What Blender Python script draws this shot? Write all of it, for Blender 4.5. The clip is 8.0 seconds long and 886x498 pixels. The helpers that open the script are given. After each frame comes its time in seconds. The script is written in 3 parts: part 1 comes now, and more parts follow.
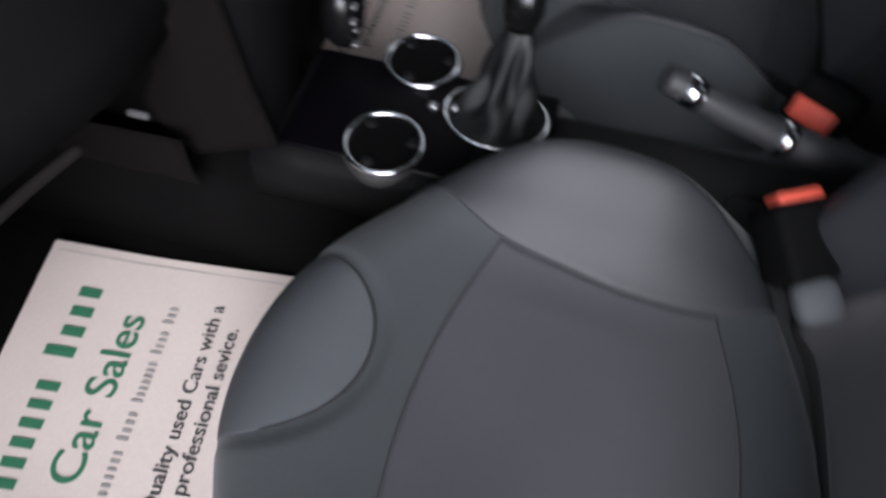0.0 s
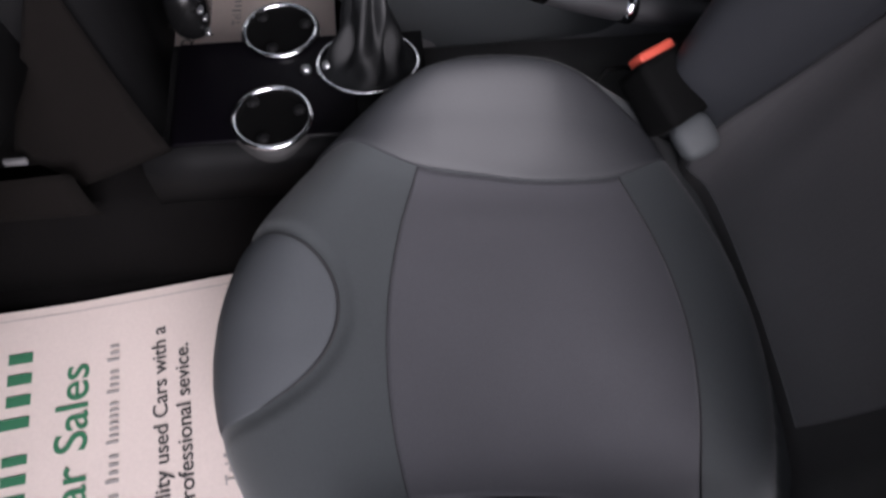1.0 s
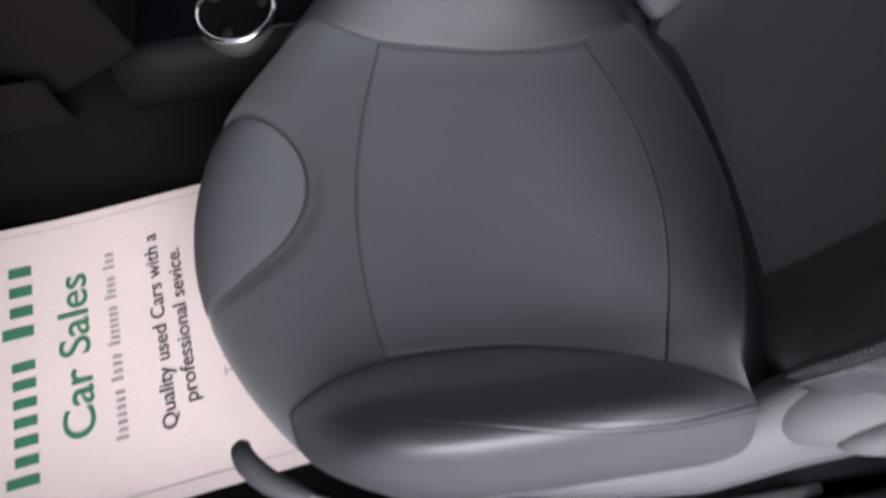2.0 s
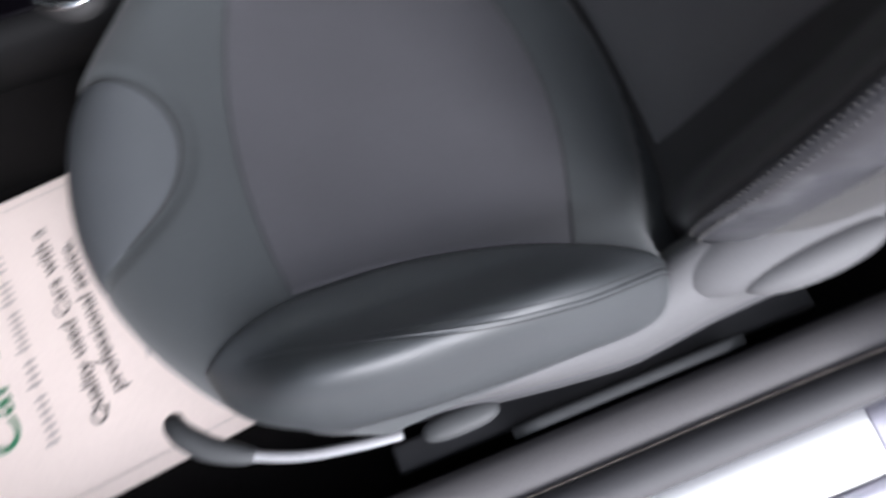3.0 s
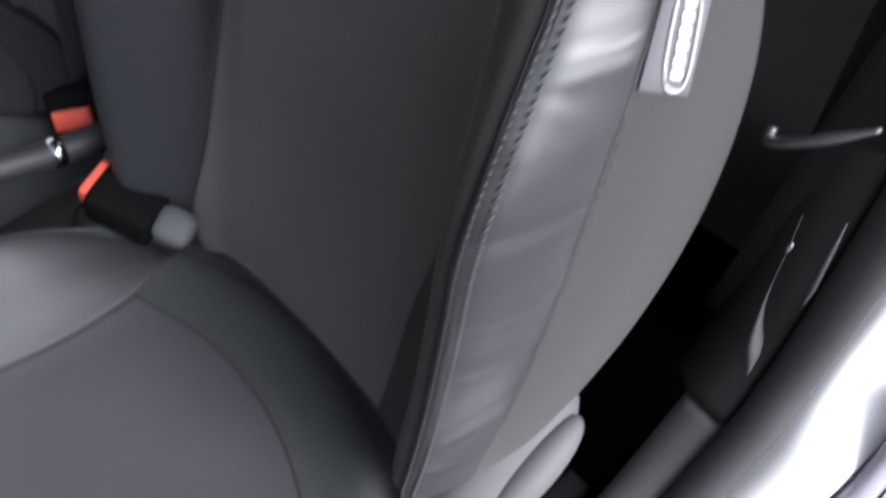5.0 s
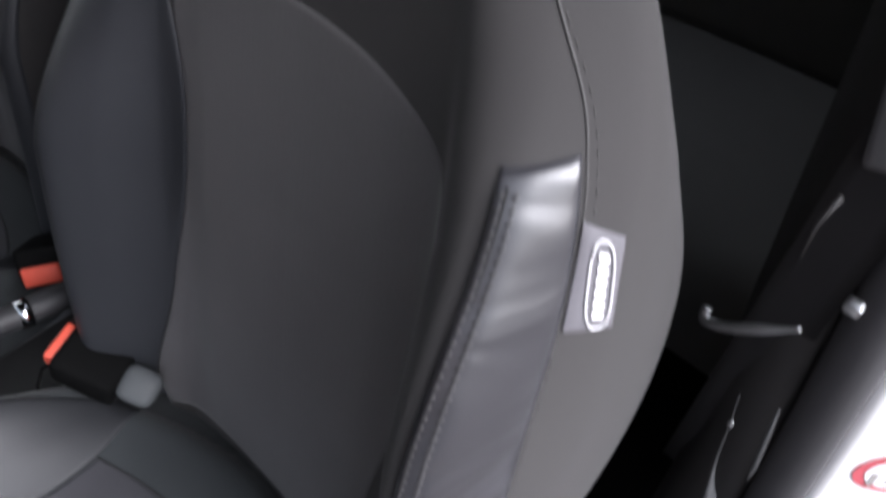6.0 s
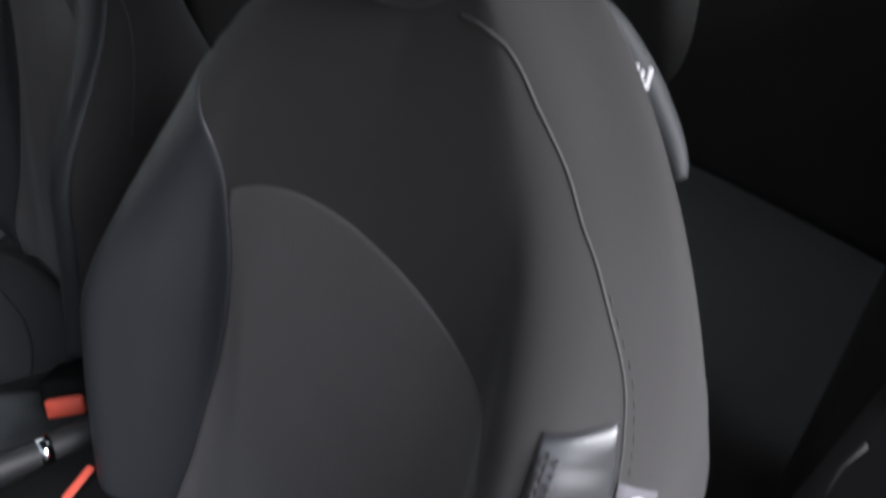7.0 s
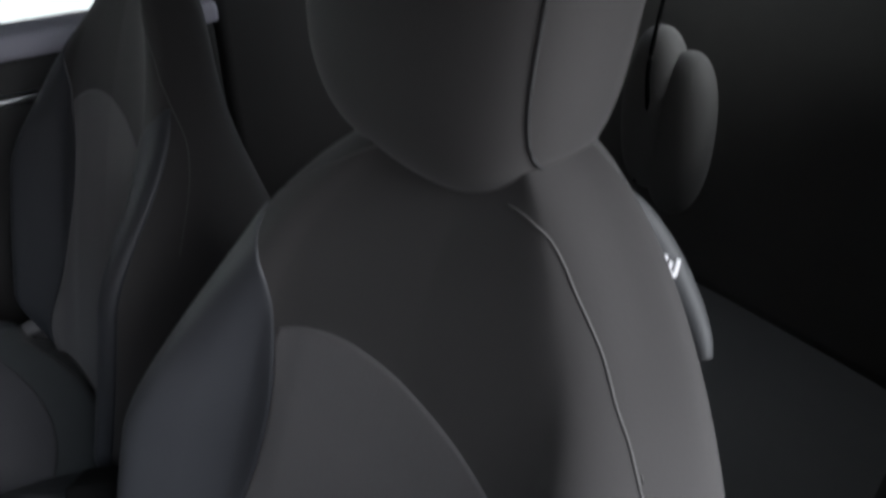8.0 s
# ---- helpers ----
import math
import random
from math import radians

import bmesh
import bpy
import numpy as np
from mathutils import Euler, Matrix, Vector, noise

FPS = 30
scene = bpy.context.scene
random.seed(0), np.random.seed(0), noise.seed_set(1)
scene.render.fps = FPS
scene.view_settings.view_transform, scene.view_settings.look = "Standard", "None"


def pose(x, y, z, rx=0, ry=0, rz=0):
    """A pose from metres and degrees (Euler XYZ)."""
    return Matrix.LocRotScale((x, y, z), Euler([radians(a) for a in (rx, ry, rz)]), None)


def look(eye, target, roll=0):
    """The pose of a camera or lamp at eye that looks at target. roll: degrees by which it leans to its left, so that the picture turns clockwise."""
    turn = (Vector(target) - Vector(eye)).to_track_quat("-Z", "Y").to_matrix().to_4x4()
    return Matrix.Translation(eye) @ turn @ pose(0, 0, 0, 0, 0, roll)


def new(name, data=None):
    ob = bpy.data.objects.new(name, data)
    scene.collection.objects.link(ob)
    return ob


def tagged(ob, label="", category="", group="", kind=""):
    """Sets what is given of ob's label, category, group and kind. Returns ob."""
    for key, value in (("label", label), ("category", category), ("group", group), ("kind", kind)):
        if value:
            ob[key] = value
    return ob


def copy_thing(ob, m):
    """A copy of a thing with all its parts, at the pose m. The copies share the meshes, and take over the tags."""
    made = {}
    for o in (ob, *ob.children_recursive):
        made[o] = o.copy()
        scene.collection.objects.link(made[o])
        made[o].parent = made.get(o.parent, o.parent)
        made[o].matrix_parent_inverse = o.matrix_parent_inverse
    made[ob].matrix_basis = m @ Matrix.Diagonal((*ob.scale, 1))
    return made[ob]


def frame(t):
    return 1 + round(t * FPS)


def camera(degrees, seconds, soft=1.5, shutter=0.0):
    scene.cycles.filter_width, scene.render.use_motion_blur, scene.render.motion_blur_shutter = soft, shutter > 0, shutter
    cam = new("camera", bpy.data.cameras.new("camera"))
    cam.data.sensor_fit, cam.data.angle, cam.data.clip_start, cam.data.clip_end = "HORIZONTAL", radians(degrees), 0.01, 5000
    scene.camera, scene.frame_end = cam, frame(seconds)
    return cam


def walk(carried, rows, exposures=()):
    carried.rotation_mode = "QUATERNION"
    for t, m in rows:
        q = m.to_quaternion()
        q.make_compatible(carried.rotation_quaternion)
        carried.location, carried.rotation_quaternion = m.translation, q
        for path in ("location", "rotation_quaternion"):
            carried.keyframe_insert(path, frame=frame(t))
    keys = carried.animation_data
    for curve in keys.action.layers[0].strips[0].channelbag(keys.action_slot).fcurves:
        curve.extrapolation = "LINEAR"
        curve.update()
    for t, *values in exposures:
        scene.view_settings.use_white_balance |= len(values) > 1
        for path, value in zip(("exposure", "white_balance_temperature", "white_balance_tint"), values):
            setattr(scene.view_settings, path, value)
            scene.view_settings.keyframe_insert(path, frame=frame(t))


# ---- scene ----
cam = camera(65.4, 8.0, soft=2.8, shutter=0.8)
PATH = [
    (0, (-0.179, 0.303, 1.045), (0.84, 0.5, -0.664), 4.1),
    (0.5, (-0.205, 0.321, 1.056), (0.736, 0.3, -0.708), 1.4),
    (1, (-0.224, 0.342, 1.065), (0.721, 0.205, -0.692), 2.4),
    (1.5, (-0.257, 0.333, 1.06), (0.635, 0.202, -0.726), 2.0),
    (1.7, (-0.268, 0.322, 1.051), (0.571, 0.208, -0.76), -0.2),
    (2.8, (-0.309, 0.297, 1.048), (0.35, 0.194, -0.837), -6.5),
    (3, (-0.311, 0.287, 1.028), (0.296, 0.071, -0.868), -2.0),
    (3.3, (-0.332, 0.266, 1.012), (0.368, -0.121, -0.826), 0.2),
    (3.5, (-0.356, 0.264, 1.015), (0.364, -0.281, -0.77), 3.5),
    (4, (-0.366, 0.192, 1.033), (0.404, -0.41, -0.712), -1.9),
    (4.5, (-0.359, 0.156, 1.068), (0.442, -0.489, -0.648), -3.3),
    (4.7, (-0.352, 0.143, 1.084), (0.471, -0.542, -0.606), -2.7),
    (5.8, (-0.333, 0.07, 1.148), (0.586, -0.803, -0.399), -2.5),
    (6, (-0.323, 0.064, 1.169), (0.613, -0.83, -0.356), -1.7),
    (6.4, (-0.295, 0.056, 1.202), (0.663, -0.875, -0.287), -0.1),
    (6.5, (-0.291, 0.055, 1.209), (0.679, -0.886, -0.265), 0.1),
    (7, (-0.275, 0.044, 1.241), (0.795, -0.952, -0.123), 0.8),
    (7.5, (-0.268, 0.042, 1.261), (0.904, -0.987, 0.008), 2.1),
    (8, (-0.261, 0.057, 1.296), (0.96, -1.017, 0.13), 2.2),
]
walk(cam, [(t, look(e, g, r)) for t, e, g, r in PATH],
     exposures=[(0.0, 1.0, 6000, 14), (0.5, 0.98, 6130, 20), (1.5, 1.08, 6200, 21), (2.8, 1.45, 6000, 14), (3.5, 1.35, 6000, 15), (4.5, 1.48, 6000, 13), (6.0, 1.34, 6050, 15), (8.0, 1.18, 6000, 10)])

# world, sun and exposure
world = bpy.data.worlds.new("sky")
scene.world = world
world.use_nodes = True
wn = world.node_tree.nodes
sky = wn.new("ShaderNodeTexSky")
sky.sky_type = "NISHITA"
sky.sun_disc = False
sky.sun_elevation = radians(34.0)
sky.sun_rotation = radians(-107.6)
sky.dust_density = 3.0
bg = wn["Background"]
bg.inputs["Strength"].default_value = 0.15
pale = wn.new("ShaderNodeHueSaturation")
pale.inputs["Saturation"].default_value = 0.25
world.node_tree.links.new(sky.outputs[0], pale.inputs["Color"])
world.node_tree.links.new(pale.outputs[0], bg.inputs[0])
sun_data = bpy.data.lights.new("sun", "SUN")
sun_data.energy = 1.5
sun_data.angle = radians(40)
sun_data.color = (1.0, 0.985, 0.97)
sun = new("sun", sun_data)
sun.matrix_world = look((-6.0, -1.9, 4.25), (0, 0, 0))


# ---- materials ----
def material(name, color, rough=0.6, metal=0.0, grain=None, bump=0.0, mottle=0.15, sheen=0.0, ribs=None, spec=0.5, coat=0.0):
    """A principled surface with mottling at two scales, and fine relief. grain: grains a metre. ribs: (ribs a metre, depth)."""
    m = bpy.data.materials.new(name)
    m.use_nodes = True
    nt = m.node_tree
    n, link = nt.nodes, nt.links.new
    b = n["Principled BSDF"]
    b.inputs["Roughness"].default_value = rough
    b.inputs["Metallic"].default_value = metal
    b.inputs["Specular IOR Level"].default_value = spec
    b.inputs["Sheen Weight"].default_value = sheen
    b.inputs["Coat Weight"].default_value = coat
    co = n.new("ShaderNodeTexCoord")
    big = n.new("ShaderNodeTexNoise")
    big.inputs["Scale"].default_value = 9.0
    big.inputs["Detail"].default_value = 5.0
    link(co.outputs["Object"], big.inputs["Vector"])
    small = n.new("ShaderNodeTexNoise")
    small.inputs["Scale"].default_value = grain or 300.0
    small.inputs["Detail"].default_value = 2.0
    link(co.outputs["Object"], small.inputs["Vector"])
    mix = n.new("ShaderNodeMath")
    mix.operation = "ADD"
    link(big.outputs["Fac"], mix.inputs[0])
    link(small.outputs["Fac"], mix.inputs[1])
    ramp = n.new("ShaderNodeMapRange")
    ramp.inputs["From Min"].default_value = 0.6
    ramp.inputs["From Max"].default_value = 1.4
    ramp.inputs["To Min"].default_value = 1.0 - mottle
    ramp.inputs["To Max"].default_value = 1.0 + mottle
    link(mix.outputs[0], ramp.inputs["Value"])
    tint = n.new("ShaderNodeVectorMath")
    tint.operation = "SCALE"
    tint.inputs[0].default_value = color
    link(ramp.outputs[0], tint.inputs["Scale"])
    link(tint.outputs[0], b.inputs["Base Color"])
    rr = n.new("ShaderNodeMapRange")
    rr.inputs["To Min"].default_value = max(0.0, rough - 0.08)
    rr.inputs["To Max"].default_value = min(1.0, rough + 0.08)
    link(big.outputs["Fac"], rr.inputs["Value"])
    link(rr.outputs[0], b.inputs["Roughness"])
    if bump or ribs:
        bp = n.new("ShaderNodeBump")
        bp.inputs["Strength"].default_value = 0.6
        bp.inputs["Distance"].default_value = bump or 0.0003
        link(small.outputs["Fac"], bp.inputs["Height"])
        last = bp
        if ribs:
            sep = n.new("ShaderNodeSeparateXYZ")
            link(co.outputs["Object"], sep.inputs[0])
            mul = n.new("ShaderNodeMath")
            mul.operation = "MULTIPLY"
            mul.inputs[1].default_value = ribs[0] * 2 * math.pi
            link(sep.outputs["X"], mul.inputs[0])
            sn = n.new("ShaderNodeMath")
            sn.operation = "SINE"
            link(mul.outputs[0], sn.inputs[0])
            b2 = n.new("ShaderNodeBump")
            b2.inputs["Strength"].default_value = 0.7
            b2.inputs["Distance"].default_value = ribs[1]
            link(sn.outputs[0], b2.inputs["Height"])
            link(bp.outputs[0], b2.inputs["Normal"])
            last = b2
        link(last.outputs[0], b.inputs["Normal"])
    return m


def plain(name, color, rough=0.5):
    m = bpy.data.materials.new(name)
    m.use_nodes = True
    b = m.node_tree.nodes["Principled BSDF"]
    b.inputs["Base Color"].default_value = (*color, 1)
    b.inputs["Roughness"].default_value = rough
    return m


FABRIC = material("woven_fabric", (0.043, 0.0425, 0.0485), 0.9, grain=900, bump=0.0004, mottle=0.18, sheen=0.15)
KNIT = material("knit_fabric", (0.0342, 0.0391, 0.0414), 0.88, grain=700, bump=0.0004, mottle=0.16, sheen=0.15)
RIBBED = material("ribbed_fabric", (0.0946, 0.0902, 0.0924), 0.9, grain=800, bump=0.0003, mottle=0.16, sheen=0.15, ribs=(170, 0.00003))
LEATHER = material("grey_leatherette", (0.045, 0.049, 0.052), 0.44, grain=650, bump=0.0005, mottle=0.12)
# same leatherette with the inboard bolster's dimmer light put into the colour
SHADED_LEATHER = material("shaded_leatherette", (0.0247, 0.0259, 0.0289), 0.58, grain=650, bump=0.0004, mottle=0.10)
BOLSTER = material("back_leatherette", (0.0299, 0.0319, 0.0368), 0.5, grain=650, bump=0.0003, mottle=0.10)
SCOOP = material("scoop_leatherette", (0.071, 0.076, 0.082), 0.6, grain=650, bump=0.0003, mottle=0.10)
BENCH = material("bench_cloth", (0.1380, 0.1380, 0.1296), 0.85, grain=700, bump=0.0003, mottle=0.12, sheen=0.15)
BACKCLOTH = material("back_cloth", (0.0285, 0.0268, 0.0265), 0.85, grain=800, bump=0.00012, mottle=0.10, sheen=0.1)
CREASED = material("creased_leatherette", (0.034, 0.034, 0.039), 0.32, grain=650, bump=0.00012, mottle=0.12, spec=.9)
ct = CREASED.node_tree
wave = ct.nodes.new("ShaderNodeTexNoise")
wave.inputs["Scale"].default_value = 1.0
wave.inputs["Detail"].default_value = 1.6
wave.inputs["Distortion"].default_value = 0.6
cc = ct.nodes.new("ShaderNodeTexCoord")
stretch = ct.nodes.new("ShaderNodeMapping")
stretch.inputs["Scale"].default_value = (7.0, 7.0, 24.0)
ct.links.new(cc.outputs["Object"], stretch.inputs["Vector"])
ct.links.new(stretch.outputs[0], wave.inputs["Vector"])
dent = ct.nodes.new("ShaderNodeBump")
dent.inputs["Strength"].default_value = 0.6
dent.inputs["Distance"].default_value = 0.0100
ct.links.new(wave.outputs["Fac"], dent.inputs["Height"])
fine = ct.nodes["Principled BSDF"].inputs["Normal"].links[0].from_node
ct.links.new(dent.outputs[0], fine.inputs["Normal"])
THREAD = material("grey_thread", (0.068, 0.066, 0.065), 0.8, mottle=0.1)
SEAM = material("dark_seam", (0.018, 0.018, 0.019), 0.9, mottle=0.1)
GREY_PLASTIC = material("grey_plastic", (0.1062, 0.1053, 0.1089), 0.66, grain=500, bump=0.0002, mottle=0.1, spec=.35)
DARK_TRIM = material("dark_grey_plastic", (0.0540, 0.0540, 0.0580), 0.62, grain=500, bump=0.0002, mottle=0.1, spec=.35)
BRACKET_GREY = material("bracket_grey", (0.095, 0.102, 0.105), 0.6, grain=500, mottle=0.08)
BLACK_PLASTIC = material("black_plastic", (0.0228, 0.0228, 0.0247), 0.55, grain=500, bump=0.0003, mottle=0.15)
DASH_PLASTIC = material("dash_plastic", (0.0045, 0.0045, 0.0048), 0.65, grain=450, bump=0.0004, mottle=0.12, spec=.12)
TRIM_PLASTIC = material("dark_trim_plastic", (0.0202, 0.0193, 0.0191), 0.6, grain=450, bump=0.0004, mottle=0.12)
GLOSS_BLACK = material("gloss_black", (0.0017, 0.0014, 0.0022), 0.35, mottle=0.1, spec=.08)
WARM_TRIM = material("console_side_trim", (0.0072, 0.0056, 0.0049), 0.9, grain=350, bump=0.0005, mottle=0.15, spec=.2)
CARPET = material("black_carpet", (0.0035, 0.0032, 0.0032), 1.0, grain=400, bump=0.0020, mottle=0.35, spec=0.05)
GLOSS_NEUTRAL = material("gloss_plastic", (0.004, 0.004, 0.0042), 0.25, mottle=0.1, spec=.4)
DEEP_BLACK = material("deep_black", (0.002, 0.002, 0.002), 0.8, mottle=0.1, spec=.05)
CHROME = material("chrome", (0.75, 0.75, 0.78), 0.08, 1.0, mottle=0.04)
SATIN = material("satin_silver", (0.45, 0.46, 0.47), 0.35, 1.0, mottle=0.06)
RED = material("red_button", (0.80, 0.115, 0.07), 0.55, grain=300, mottle=0.06)
RUBBER = material("rubber_seal", (0.0467, 0.0459, 0.0493), 0.68, grain=500, bump=0.0003, mottle=0.12)
SILL_PLASTIC = material("sill_plastic", (0.115, 0.110, 0.112), 0.6, grain=500, bump=0.0004, mottle=0.12)
WHITE_PAINT = material("white_car_paint", (0.83, 0.83, 0.83), 0.4, mottle=0.02, coat=0.15)
FILM = material("protective_film", (0.40, 0.39, 0.45), 0.4, mottle=0.06)
PAPER = material("paper", (0.6688, 0.5764, 0.5280), 0.85, grain=250, bump=0.0004, mottle=0.05)
GREEN_INK = plain("green_ink", (0.03, 0.16, 0.08), 0.8)
GREY_INK = plain("grey_ink", (0.30, 0.28, 0.27), 0.8)
BLACK_INK = plain("black_ink", (0.05, 0.05, 0.05), 0.8)
ASPHALT = material("asphalt", (0.13, 0.112, 0.10), 0.9, grain=160, bump=0.006, mottle=0.5)
# for the unseen light-blocking wall added ahead of the car
SHADE_WALL_BRICK = material("shade_wall_brick", (0.16, 0.10, 0.08), 0.9, grain=60, bump=0.004, mottle=0.25)
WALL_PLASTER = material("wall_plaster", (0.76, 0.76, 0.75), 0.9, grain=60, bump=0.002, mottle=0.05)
HEADLINER = material("headliner", (0.045, 0.045, 0.046), 0.95, grain=500, bump=0.0004, mottle=0.08)
TAG_GREY = material("tag_cloth", (0.115, 0.110, 0.122), 0.7, grain=800, mottle=0.08)
TAG_WHITE = plain("tag_white", (0.85, 0.85, 0.87), 0.6)
BUCKLE_BLACK = material("buckle_black", (0.0054, 0.0054, 0.0054), 0.75, grain=500, mottle=0.1, spec=.06)
SLOT_GREY = material("slot_grey", (0.042, 0.044, 0.046), 0.65, grain=400, mottle=0.1)
SATIN_GREY = material("satin_grey_metal", (0.28, 0.28, 0.29), 0.45, grain=400, mottle=0.08)
BELT = material("belt_webbing", (0.035, 0.034, 0.036), 0.85, grain=900, bump=0.0004, mottle=0.1)
STICKER_RED = plain("sticker_red", (0.50, 0.09, 0.11), 0.5)



def pane_glass(name, tint):
    """Thin clear or tinted glass: see-through, with a mirror-like gloss."""
    m = bpy.data.materials.new(name)
    m.use_nodes = True
    n, link = m.node_tree.nodes, m.node_tree.links.new
    n.remove(n["Principled BSDF"])
    clear, gloss, mix, fres = (n.new(k) for k in ("ShaderNodeBsdfTransparent", "ShaderNodeBsdfGlossy", "ShaderNodeMixShader", "ShaderNodeFresnel"))
    clear.inputs["Color"].default_value = (*tint, 1)
    gloss.inputs["Roughness"].default_value = 0.02
    fres.inputs["IOR"].default_value = 1.45
    link(fres.outputs[0], mix.inputs[0])
    link(clear.outputs[0], mix.inputs[1])
    link(gloss.outputs[0], mix.inputs[2])
    link(mix.outputs[0], n["Material Output"].inputs["Surface"])
    return m


GLASS = pane_glass("window_glass", (0.90, 0.94, 0.93))


# ---- builders ----
def spline(ts, vs, t):
    """A smooth value at t through the points (ts, vs)."""
    if t <= ts[0]:
        return vs[0]
    if t >= ts[-1]:
        return vs[-1]
    i = max(k for k in range(len(ts) - 1) if ts[k] <= t)
    h = ts[i + 1] - ts[i]
    f = (t - ts[i]) / h

    def slope(k):
        if k == 0:
            return (vs[1] - vs[0]) / (ts[1] - ts[0])
        if k == len(ts) - 1:
            return (vs[-1] - vs[-2]) / (ts[-1] - ts[-2])
        return (vs[k + 1] - vs[k - 1]) / (ts[k + 1] - ts[k - 1])
    m0, m1 = slope(i) * h, slope(i + 1) * h
    return ((2 * f**3 - 3 * f**2 + 1) * vs[i] + (f**3 - 2 * f**2 + f) * m0
            + (-2 * f**3 + 3 * f**2) * vs[i + 1] + (f**3 - f**2) * m1)


def smooth01(t):
    t = min(1.0, max(0.0, t))
    return t * t * (3 - 2 * t)


def link_mesh(name, bm, mat, parent=None, label="", smooth=True):
    me = bpy.data.meshes.new(name)
    bmesh.ops.recalc_face_normals(bm, faces=bm.faces)
    if smooth:
        for f in bm.faces:
            f.smooth = True
    bm.to_mesh(me)
    bm.free()
    me.materials.append(mat)
    ob = new(name, me)
    ob.parent = parent
    if label:
        ob["label"] = label
    return ob


def part(name, bm, mat, parent, label="", smooth=True):
    return link_mesh(name, bm, mat, parent, label, smooth)


def thing(name, label, category, group="", kind="", at=(0, 0, 0)):
    ob = new(name)
    ob.location = at
    return tagged(ob, label, category, group, kind)


def sheet(fn, nu, nv, wrap_u=False):
    """A bmesh from fn(a, b), a and b from 0 to 1."""
    bm = bmesh.new()
    rows = []
    for j in range(nv + 1):
        rows.append([bm.verts.new(fn(i / nu, j / nv)) for i in range(nu + (0 if wrap_u else 1))])
    for j in range(nv):
        for i in range(nu):
            k = (i + 1) % len(rows[0]) if wrap_u else i + 1
            bm.faces.new((rows[j][i], rows[j][k], rows[j + 1][k], rows[j + 1][i]))
    return bm


def cap_ends(bm):
    edges = [e for e in bm.edges if e.is_boundary]
    bmesh.ops.holes_fill(bm, edges=edges, sides=0)
    return bm


def panel(surface, inner, nu, nv, lift=0.003, sink=0.008, crown=0.0):
    """An upholstered panel over surface(u, w, off): inner(a, b) gives (u, w); its rim dips into the seam."""
    def fn(a, b):
        ea, eb = min(a, 1 - a) * nu, min(b, 1 - b) * nv
        e = min(ea, eb)
        if e < 0.5:
            off = -sink
        else:
            off = lift * (1 - math.exp(-(e - 0.7) / 1.1)) + crown * math.sin(math.pi * a) * math.sin(math.pi * b)
        # the outermost ring falls straight down into the seam
        aa = min(max(a, 1 / nu), 1 - 1 / nu) if e < 0.5 else a
        bb = min(max(b, 1 / nv), 1 - 1 / nv) if e < 0.5 else b
        aa = (aa - 1 / nu) / (1 - 2 / nu)
        bb = (bb - 1 / nv) / (1 - 2 / nv)
        u, w = inner(aa, bb)
        return surface(u, w, off)
    return sheet(fn, nu, nv)


def tube(points, radius, seg=8, closed=False, squash=None):
    """A round bar along points."""
    bm = bmesh.new()
    pts = [Vector(p) for p in points]
    n = len(pts)
    rings = []
    for i, p in enumerate(pts):
        if closed:
            d = pts[(i + 1) % n] - pts[i - 1]
        else:
            d = pts[min(i + 1, n - 1)] - pts[max(i - 1, 0)]
        d.normalize()
        ref = Vector((0, 0, 1)) if abs(d.z) < 0.9 else Vector((1, 0, 0))
        s = d.cross(ref).normalized()
        t = s.cross(d).normalized()
        r = radius(i / max(1, n - 1)) if callable(radius) else radius
        ka, kb = squash or (1, 1)
        rings.append([bm.verts.new(p + r * (ka * math.cos(2 * math.pi * k / seg) * s + kb * math.sin(2 * math.pi * k / seg) * t)) for k in range(seg)])
    for i in range(n if closed else n - 1):
        a, b = rings[i], rings[(i + 1) % n]
        for k in range(seg):
            bm.faces.new((a[k], a[(k + 1) % seg], b[(k + 1) % seg], b[k]))
    if not closed:
        bm.faces.new(rings[0])
        bm.faces.new(rings[-1])
    return bm


def curve_points(points, n=32):
    """A smooth run of n + 1 points through a few."""
    ts = [k / (len(points) - 1) for k in range(len(points))]
    return [Vector([spline(ts, [p[c] for p in points], i / n) for c in range(3)]) for i in range(n + 1)]


def box(cx, cy, cz, sx, sy, sz, bevel=0.004, m=None, seg=2):
    bm = bmesh.new()
    bmesh.ops.create_cube(bm, size=1.0)
    bmesh.ops.scale(bm, vec=(sx, sy, sz), verts=bm.verts)
    if bevel:
        bmesh.ops.bevel(bm, geom=bm.edges[:], offset=bevel, segments=seg, affect="EDGES", profile=0.6)
    if m is not None:
        bmesh.ops.transform(bm, matrix=m, verts=bm.verts)
    bmesh.ops.translate(bm, vec=(cx, cy, cz), verts=bm.verts)
    return bm


def blob(c, r, p=2.6, nu=28, nv=18, turn=None):
    """A cushion-like rounded body: centre, half sizes, squareness."""
    def sp(v, e):
        return math.copysign(abs(v) ** (2 / e), v)

    def fn(a, b):
        th, ph = 2 * math.pi * a, math.pi * (min(max(b, 0.004), 0.996) - 0.5)
        q = Vector((r[0] * sp(math.cos(th), p) * sp(math.cos(ph), p), r[1] * sp(math.sin(th), p) * sp(math.cos(ph), p), r[2] * sp(math.sin(ph), p)))
        if turn is not None:
            q = turn @ q
        return q + Vector(c)
    return cap_ends(sheet(fn, nu, nv, True))


